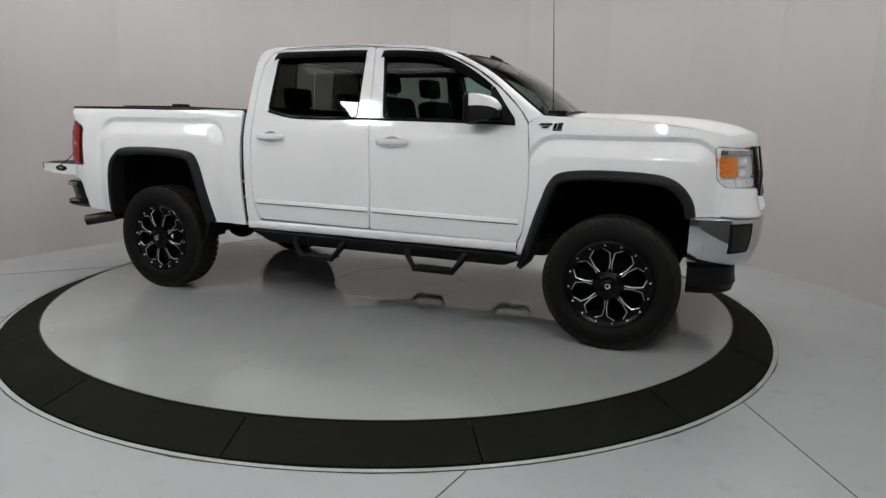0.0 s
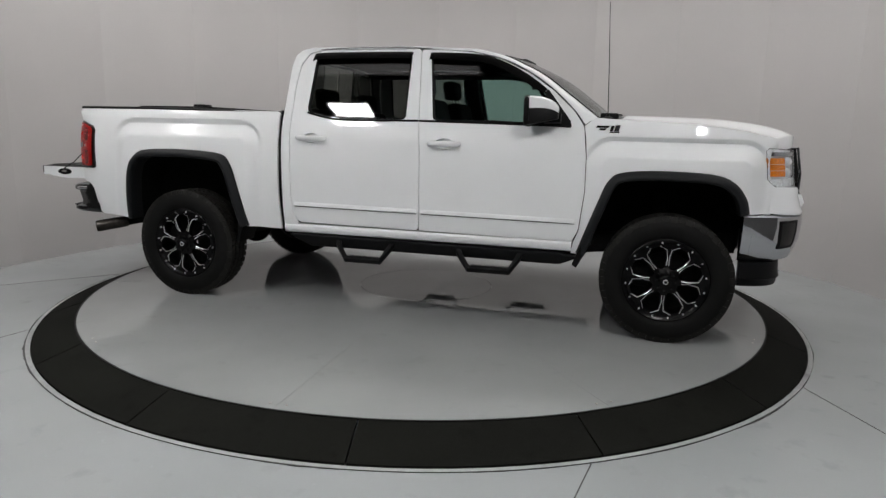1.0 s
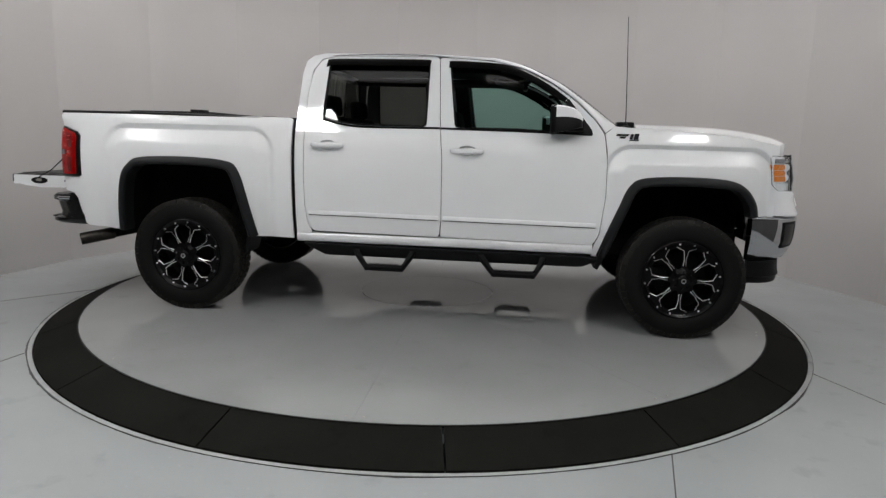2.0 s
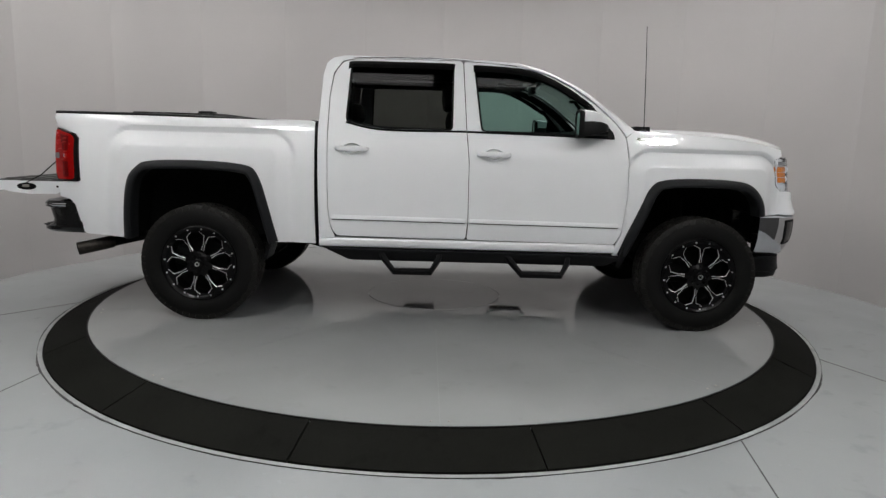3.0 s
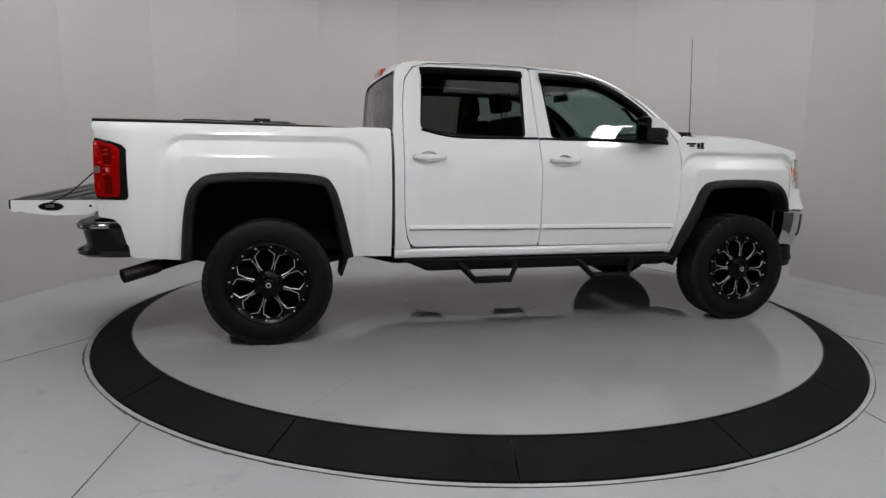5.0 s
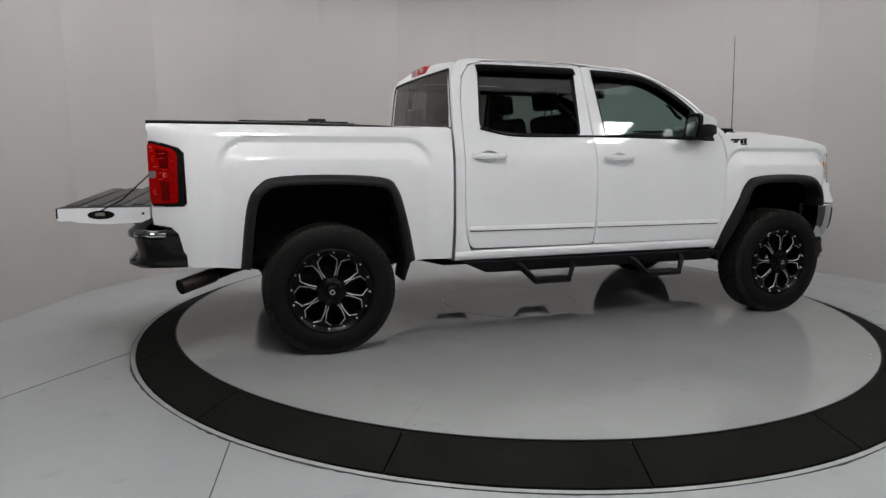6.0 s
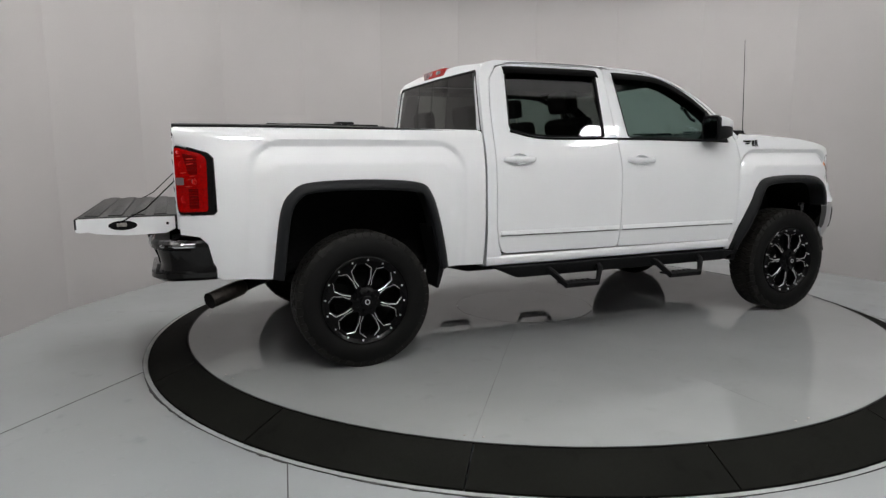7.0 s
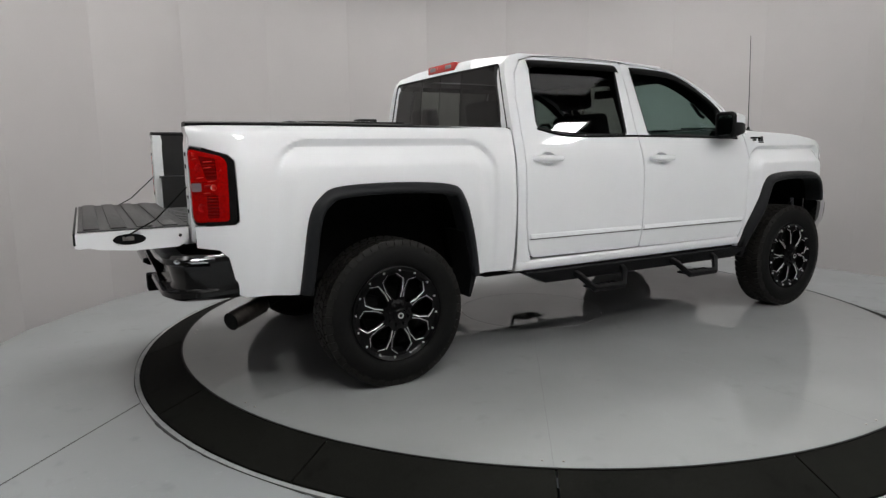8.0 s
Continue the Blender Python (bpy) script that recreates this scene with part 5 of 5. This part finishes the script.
    lathe(bm, [(0.04, 0.150), (0.22, 0.150), (0.236, 0.142), (0.236, 0.156), (0.22, 0.160), (0.04, 0.160)], 40)
    part("dust_shield", bm, DARK, w, "dark dust shield")
    bm = bmesh.new()
    box(bm, (-0.20, 0.07, -0.07), (-0.10, 0.16, 0.07), 0.015)
    part("brake_caliper", bm, DARK, w)
    return w


def build_wheels():
    base = None
    for x, s, turn in ((-1.8225, -1, 16), (1.8225, -1, 3), (-1.8225, 1, 30), (1.8225, 1, 55)):
        m = Matrix.Translation((x, s * 1.044, TYRE_R - 0.003)) @ Matrix.Rotation(0 if s < 0 else math.pi, 4, "Z") @ Matrix.Rotation(radians(turn), 4, "Y")
        if base is None:
            base = build_wheel("wheel")
            base.parent = truck
            base.matrix_basis = m
        else:
            copy_thing(base, m).parent = truck
    tagged(base, "black wheel with milled edges and an all-terrain tyre")


def build_step(s):
    """A black side step: a straight bar with tapered ends and two hanging foot hoops."""
    bm = bmesh.new()
    rings = []
    for x, z0, z1 in ((-0.90, 0.545, 0.556), (-0.74, 0.472, 0.553), (-0.70, 0.470, 0.553), (1.10, 0.470, 0.548), (1.14, 0.474, 0.546), (1.235, 0.515, 0.535)):
        rings.append([Vector((x, s * y, z)) for y, z in rounded([(0.90, z0), (1.005, z0), (1.015, z1), (0.90, z1)], 0.012, 3)])
    loft(bm, rings)
    step = part("side_step", bm, BLACK, truck, "black steel side step bar with two foot hoops", 30)
    for x0, x1 in ((-0.51, -0.075), (0.41, 0.865)):
        bm = bmesh.new()
        path = [(x0, 0.98, 0.528), (x0 + 0.03, 1.045, 0.495), (x0 + 0.105, 1.095, 0.412), (x1 - 0.065, 1.095, 0.412), (x1 - 0.012, 1.045, 0.495), (x1, 0.98, 0.528)]
        pts = [Vector((x, s * y, z)) for x, y, z in path]
        rings = []
        for i, p in enumerate(pts):
            d = (pts[min(i + 1, 5)] - pts[max(i - 1, 0)]).normalized()
            up = Vector((0, s * 0.45, 0.9))
            up = (up - d * up.dot(d)).normalized()
            sd = d.cross(up)
            rings.append([p + up * a + sd * b for a, b in rounded([(-0.019, -0.019), (0.019, -0.019), (0.019, 0.019), (-0.019, 0.019)], 0.007, 2)])
        loft(bm, rings)
        part("foot_hoop", bm, BLACK, step, "", 30)
        bm = bmesh.new()
        box(bm, (x0 + 0.10, min(s * 0.985, s * 1.09), 0.405), (x1 - 0.06, max(s * 0.985, s * 1.09), 0.418), 0.004, 1)
        for k in range(6):
            xx = x0 + 0.12 + k * (x1 - x0 - 0.20) / 5
            box(bm, (xx - 0.012, min(s * 1.0, s * 1.08), 0.418), (xx + 0.012, max(s * 1.0, s * 1.08), 0.423))
        part("foot_plate", bm, BLACK, step, "black ribbed foot plate")
    for x in (-0.6, 0.2, 1.0):
        bm = bmesh.new()
        box(bm, (x - 0.03, min(s * 0.55, s * 0.93), 0.50), (x + 0.03, max(s * 0.55, s * 0.93), 0.54), 0.006)
        part("step_bracket", bm, DARK, step)


def build_under():
    for s in (-1, 1):
        bm = bmesh.new()
        pts = [(-2.85, 0.62), (-2.3, 0.66), (-1.8, 0.74), (-1.3, 0.62), (-0.9, 0.52), (1.0, 0.52), (1.5, 0.58), (2.3, 0.62)]
        loft(bm, [[Vector((x, s * y, z + h)) for y, h in ((0.46, -0.07), (0.54, -0.07), (0.54, 0.07), (0.46, 0.07))] for x, z in pts])
        part("frame_rail", bm, DARK, truck, "black steel frame rail")
        bm = bmesh.new()
        pts = curve_pts([(-2.45, 0.58), (-2.1, 0.50), (-1.82, 0.46), (-1.5, 0.49), (-1.15, 0.56)], 13)
        loft(bm, [[Vector((p.x, s * y, p.y + h)) for y, h in ((0.58, -0.02), (0.65, -0.02), (0.65, 0.02), (0.58, 0.02))] for p in pts])
        part("leaf_spring", bm, DARK, truck, "black leaf spring")
        bm = bmesh.new()
        tube(bm, [(-1.70, s * 0.70, 0.38), (-1.55, s * 0.62, 0.90)], 0.032, 10)
        part("shock_absorber", bm, DARK, truck, "dark shock absorber")
        bm = bmesh.new()
        tube(bm, [(1.80, s * 0.62, 0.42), (1.78, s * 0.56, 0.95)], [0.055, 0.055], 10)
        part("front_strut", bm, DARK, truck)
        # mud flap behind the arch towards the cab
        bm = bmesh.new()
        loft(bm, [[Vector((x, s * y, z)) for x, z in ((-1.335, 0.462), (-1.29, 0.60), (-1.34, 0.86), (-1.385, 0.86), (-1.33, 0.60), (-1.352, 0.462))] for y in (0.82, 1.035)])
        part("mud_flap", bm, BLACK, truck, "black mud flap")
        bm = bmesh.new()
        loft(bm, [[Vector((x, s * y, z)) for x, z in ((1.215, 0.475), (1.27, 0.62), (1.33, 0.62), (1.245, 0.455))] for y in (0.70, 1.0)])
        part("mud_flap", bm, BLACK, truck, "black mud flap")
    for x in (-1.8225, 1.8225):
        bm = bmesh.new()
        tube(bm, [(x, -0.80, 0.42), (x, -0.2, 0.42), (x, 0.2, 0.42), (x, 0.80, 0.42)], 0.05, 12)
        bmesh.ops.create_icosphere(bm, subdivisions=3, radius=0.15, matrix=Matrix.Translation((x, 0.0 if x < 0 else 0.25, 0.42)))
        part("axle", bm, DARK, truck, "black axle with differential")
    bm = bmesh.new()
    tube(bm, [(-1.7, 0, 0.45), (0.2, 0.0, 0.55)], 0.045, 12)
    part("drive_shaft", bm, DARK, truck)
    bm = bmesh.new()
    box(bm, (-0.9, -0.84, 0.56), (1.2, 0.84, 0.63), 0.02)
    part("underbody", bm, DARK, truck, "black underbody pan")
    bm = bmesh.new()
    box(bm, (0.2, -0.35, 0.42), (1.3, 0.35, 0.60), 0.06, 3)
    box(bm, (1.3, -0.40, 0.52), (2.35, 0.40, 1.25), 0.06, 3)
    part("engine_block", bm, DARK, truck, "dark engine and gearbox")
    bm = bmesh.new()
    box(bm, (-0.7, 0.35, 0.42), (0.3, 0.75, 0.58), 0.05, 3)
    part("fuel_tank", bm, DARK, truck)
    # exhaust with a wide steel tip
    bm = bmesh.new()
    tube(bm, [(-0.6, -0.30, 0.50), (-1.2, -0.40, 0.62), (-1.8, -0.55, 0.72), (-2.2, -0.66, 0.60), (-2.42, -0.76, 0.555), (-2.56, -0.86, 0.525)], 0.035, 12)
    ex = part("exhaust_pipe", bm, DARK, truck, "dark exhaust pipe")
    bm = bmesh.new()
    a, b = Vector((-2.52, -0.845, 0.537)), Vector((-2.72, -0.985, 0.495))
    d = (b - a).normalized()
    tube(bm, [a, a + d * 0.02, b, b, a + d * 0.03], [0.038, 0.047, 0.047, 0.043, 0.043], 20, cap=False)
    # A flush black disc replaces the shade inside the pipe.
    bore = bmesh.new()
    tube(bore, [b - d * 0.02, b + d * 0.0015], 0.0435, 20)
    part("bore_shade_disc", bore, DARK, ex, "black disc painted as the dark inside of the exhaust tip")
    part("exhaust_tip", bm, SOOT, ex, "dark sooty steel exhaust tip", 50)


def build_interior():
    bm = bmesh.new()
    box(bm, (-0.93, -0.86, 0.60), (1.25, 0.86, 0.68), 0.01)
    part("cabin_floor", bm, FABRIC, truck, "dark cabin floor")
    bm = grid(20, 12, lambda u, v: Vector((-0.90 + 1.52 * u, (2 * v - 1) * 0.70, roof_z(-0.90 + 1.52 * u, (2 * v - 1) * 0.70) - 0.045)))
    part("headliner", bm, FABRIC, truck, "dark grey headliner")
    # dashboard
    bm = bmesh.new()
    loft(bm, [[Vector((x + 0.05 * (1 - (y / 0.8) ** 2), y, z)) for x, z in ((0.90, 1.38), (1.00, 1.462), (1.18, 1.468), (1.33, 1.43), (1.36, 0.9), (0.98, 0.9), (0.90, 1.10))] for y in (-0.86, -0.5, 0, 0.5, 0.86)])
    dash = part("dashboard", bm, BLACK, truck, "black dashboard", 30)
    bm = bmesh.new()
    box(bm, (0.93, -0.16, 1.08), (0.97, 0.16, 1.33), 0.01)
    part("centre_screen", bm, GLOSSBLACK, dash, "dark centre screen")
    # steering wheel
    sw = new("steering_wheel")
    sw.parent = truck
    sw.matrix_basis = pose(0.72, 0.42, 1.27, 0, -28, 0)
    bm = bmesh.new()
    pts = [Vector((0, 0.185 * math.cos(a), 0.185 * math.sin(a))) for a in (2 * math.pi * k / 28 for k in range(29))]
    tube(bm, pts, 0.017, 8, cap=False)
    part("steering_rim", bm, BLACK, sw)
    bm = bmesh.new()
    box(bm, (0.0, -0.08, -0.06), (0.06, 0.08, 0.06), 0.02)
    for a in (0, 180, 270):
        box(bm, (0.01, 0.05, -0.018), (0.03, 0.18, 0.018), 0.005, 1, Matrix.Rotation(radians(a), 4, "X"))
    part("steering_hub", bm, BLACK, sw)
    bm = bmesh.new()
    tube(bm, [(0.05, 0, 0), (0.40, 0, 0)], 0.035, 10)
    part("steering_column", bm, BLACK, sw)

    def cushion(lo, hi, lean=0.0, r=0.05):
        bm = bmesh.new()
        box(bm, lo, hi, r, 3)
        if lean:
            c = Vector(((lo[0] + hi[0]) / 2, 0, lo[2]))
            bm.transform(Matrix.Translation(c) @ Matrix.Rotation(radians(lean), 4, "Y") @ Matrix.Translation(-c))
        return bm

    for y in (-0.42, 0.42):
        seat = new("front_seat")
        seat.parent = truck
        seat.matrix_basis = pose(0.14, 0, 0)
        tagged(seat, "dark fabric front seat")
        part("seat_cushion", cushion((0.02, y - 0.26, 0.86), (0.56, y + 0.26, 1.06)), FABRIC, seat)
        part("backrest", cushion((-0.06, y - 0.25, 1.0), (0.10, y + 0.25, 1.60), -14), FABRIC, seat)
        part("headrest", cushion((-0.21, y - 0.145, 1.62), (-0.10, y + 0.145, 1.785), -8, 0.035), FABRIC, seat)
        for k in (-0.06, 0.06):
            bm = bmesh.new()
            tube(bm, [(-0.115, y + k, 1.54), (-0.155, y + k, 1.69)], 0.007, 6)
            part("headrest_post", bm, STEEL, seat, "steel headrest post")
        part("seat_base", cushion((0.08, y - 0.22, 0.68), (0.50, y + 0.22, 0.87), 0, 0.01), BLACK, seat)
    bench = new("rear_bench")
    bench.parent = truck
    tagged(bench, "dark fabric rear bench")
    part("bench_cushion", cushion((-0.66, -0.74, 0.86), (-0.25, 0.74, 1.04)), FABRIC, bench)
    part("bench_backrest", cushion((-0.84, -0.74, 1.0), (-0.70, 0.74, 1.50), -8), FABRIC, bench)
    part("bench_base", cushion((-0.80, -0.70, 0.68), (-0.30, 0.70, 0.87), 0, 0.01), BLACK, bench)
    for y in (-0.42, 0.42):
        part("headrest", cushion((-0.90, y - 0.15, 1.50), (-0.80, y + 0.15, 1.66), -6, 0.035), FABRIC, bench)
    # dark trim inside the windscreen pillars and along the roof rails
    for s in (-1, 1):
        lo = curve_pts([(0.40, 1.895), (0.66, 1.840), (0.862, 1.746), (1.037, 1.624), (1.176, 1.493), (1.247, 1.402)], 20)
        bm = bmesh.new()
        rows = []
        for i, p in enumerate(lo):
            y = skin(p.x, p.y)
            rows.append([Vector((p.x, s * (y - 0.032), p.y - 0.012)), Vector((p.x - 0.01, s * (y - 0.13), p.y - 0.045)), Vector((p.x + 0.045, s * (y - 0.19), p.y - 0.018)), Vector((p.x + 0.055, s * (y - 0.12), p.y + 0.004))])
        loft(bm, rows)
        part("pillar_trim", bm, BLACK, truck, "dark windscreen pillar trim", 50)
        bm = bmesh.new()
        loft(bm, [[Vector((x, s * y, z)) for y, z in ((0.772, 1.893), (0.776, 1.872), (0.70, 1.825), (0.60, 1.850), (0.62, 1.893))] for x in (-0.92, -0.5, 0.0, 0.35, 0.50)])
        part("roof_rail_trim", bm, FABRIC, truck, "dark roof rail trim", 50)
    for y in (-0.40, 0.40):
        bm = cushion((0.40, y - 0.24, 1.838), (0.66, y + 0.24, 1.856), 6, 0.008)
        part("sun_visor", bm, FABRIC, truck, "dark folded sun visor")
    # mirror inside the windscreen, pillars' trim and far grab handles
    bm = bmesh.new()
    box(bm, (0.66, -0.12, 1.755), (0.70, 0.12, 1.825), 0.012)
    tube(bm, [(0.69, 0, 1.80), (0.76, 0, 1.875)], 0.012, 6)
    part("interior_mirror", bm, BLACK, truck, "black interior mirror")
    for s in (-1, 1):
        bm = bmesh.new()
        loft(bm, [[Vector((x + dx, s * (skin(0, z) - dy), z)) for dx, dy in ((-0.07, 0.03), (0.07, 0.03), (0.06, 0.09), (-0.06, 0.09))] for x, z in ((0.11, 0.9), (0.11, 1.40), (0.06, 1.90))])
        part("pillar_trim", bm, BLACK, truck, "dark pillar trim")
        bm = bmesh.new()
        tube(bm, [(0.86, s * 0.76, 1.66), (0.90, s * 0.735, 1.66), (0.96, s * 0.76, 1.58), (0.98, s * 0.79, 1.56)], 0.013, 8)
        part("grab_handle", bm, BLACK, truck, "dark grab handle")
        for x0, x1 in ((-0.86, 0.07), (0.15, 1.2)):
            bm = bmesh.new()
            box(bm, (x0, min(s * 0.85, s * 0.90), 0.68), (x1, max(s * 0.85, s * 0.90), 1.40), 0.01)
            part("door_card", bm, BLACK, truck, "dark inner door trim")


def build_antenna():
    bm = bmesh.new()
    lathe(bm, [(0.001, 0.03), (0.010, 0.03), (0.014, 0.01), (0.028, 0.004), (0.030, 0)], 14)
    bm.transform(Matrix.Translation((1.386, -0.885, 1.458)) @ Matrix.Rotation(radians(90), 4, "X"))
    a = part("antenna_base", bm, BLACK, truck)
    bm = bmesh.new()
    tube(bm, [(1.386, -0.885, 1.47), (1.372, -0.885, 1.80), (1.352, -0.885, 2.19)], [0.0035, 0.0028, 0.002], 6)
    part("antenna_mast", bm, BLACK, a, "thin black antenna mast")


for s in (-1, 1):
    build_fender(s)
    build_flare(s, ARCH_F, skin)
    build_flare(s, ARCH_R, bed_skin)
    front_door, rear_door = build_doors(s)
    build_mirror(s, front_door)
    build_cab(s)
    build_bed(s)
    build_tail_lamp(s)
    build_step(s)
build_roof()
build_hood()
build_bed_box()
build_tailgate()
build_rear_bumper()
build_front()
build_wheels()
build_under()
build_interior()
build_antenna()
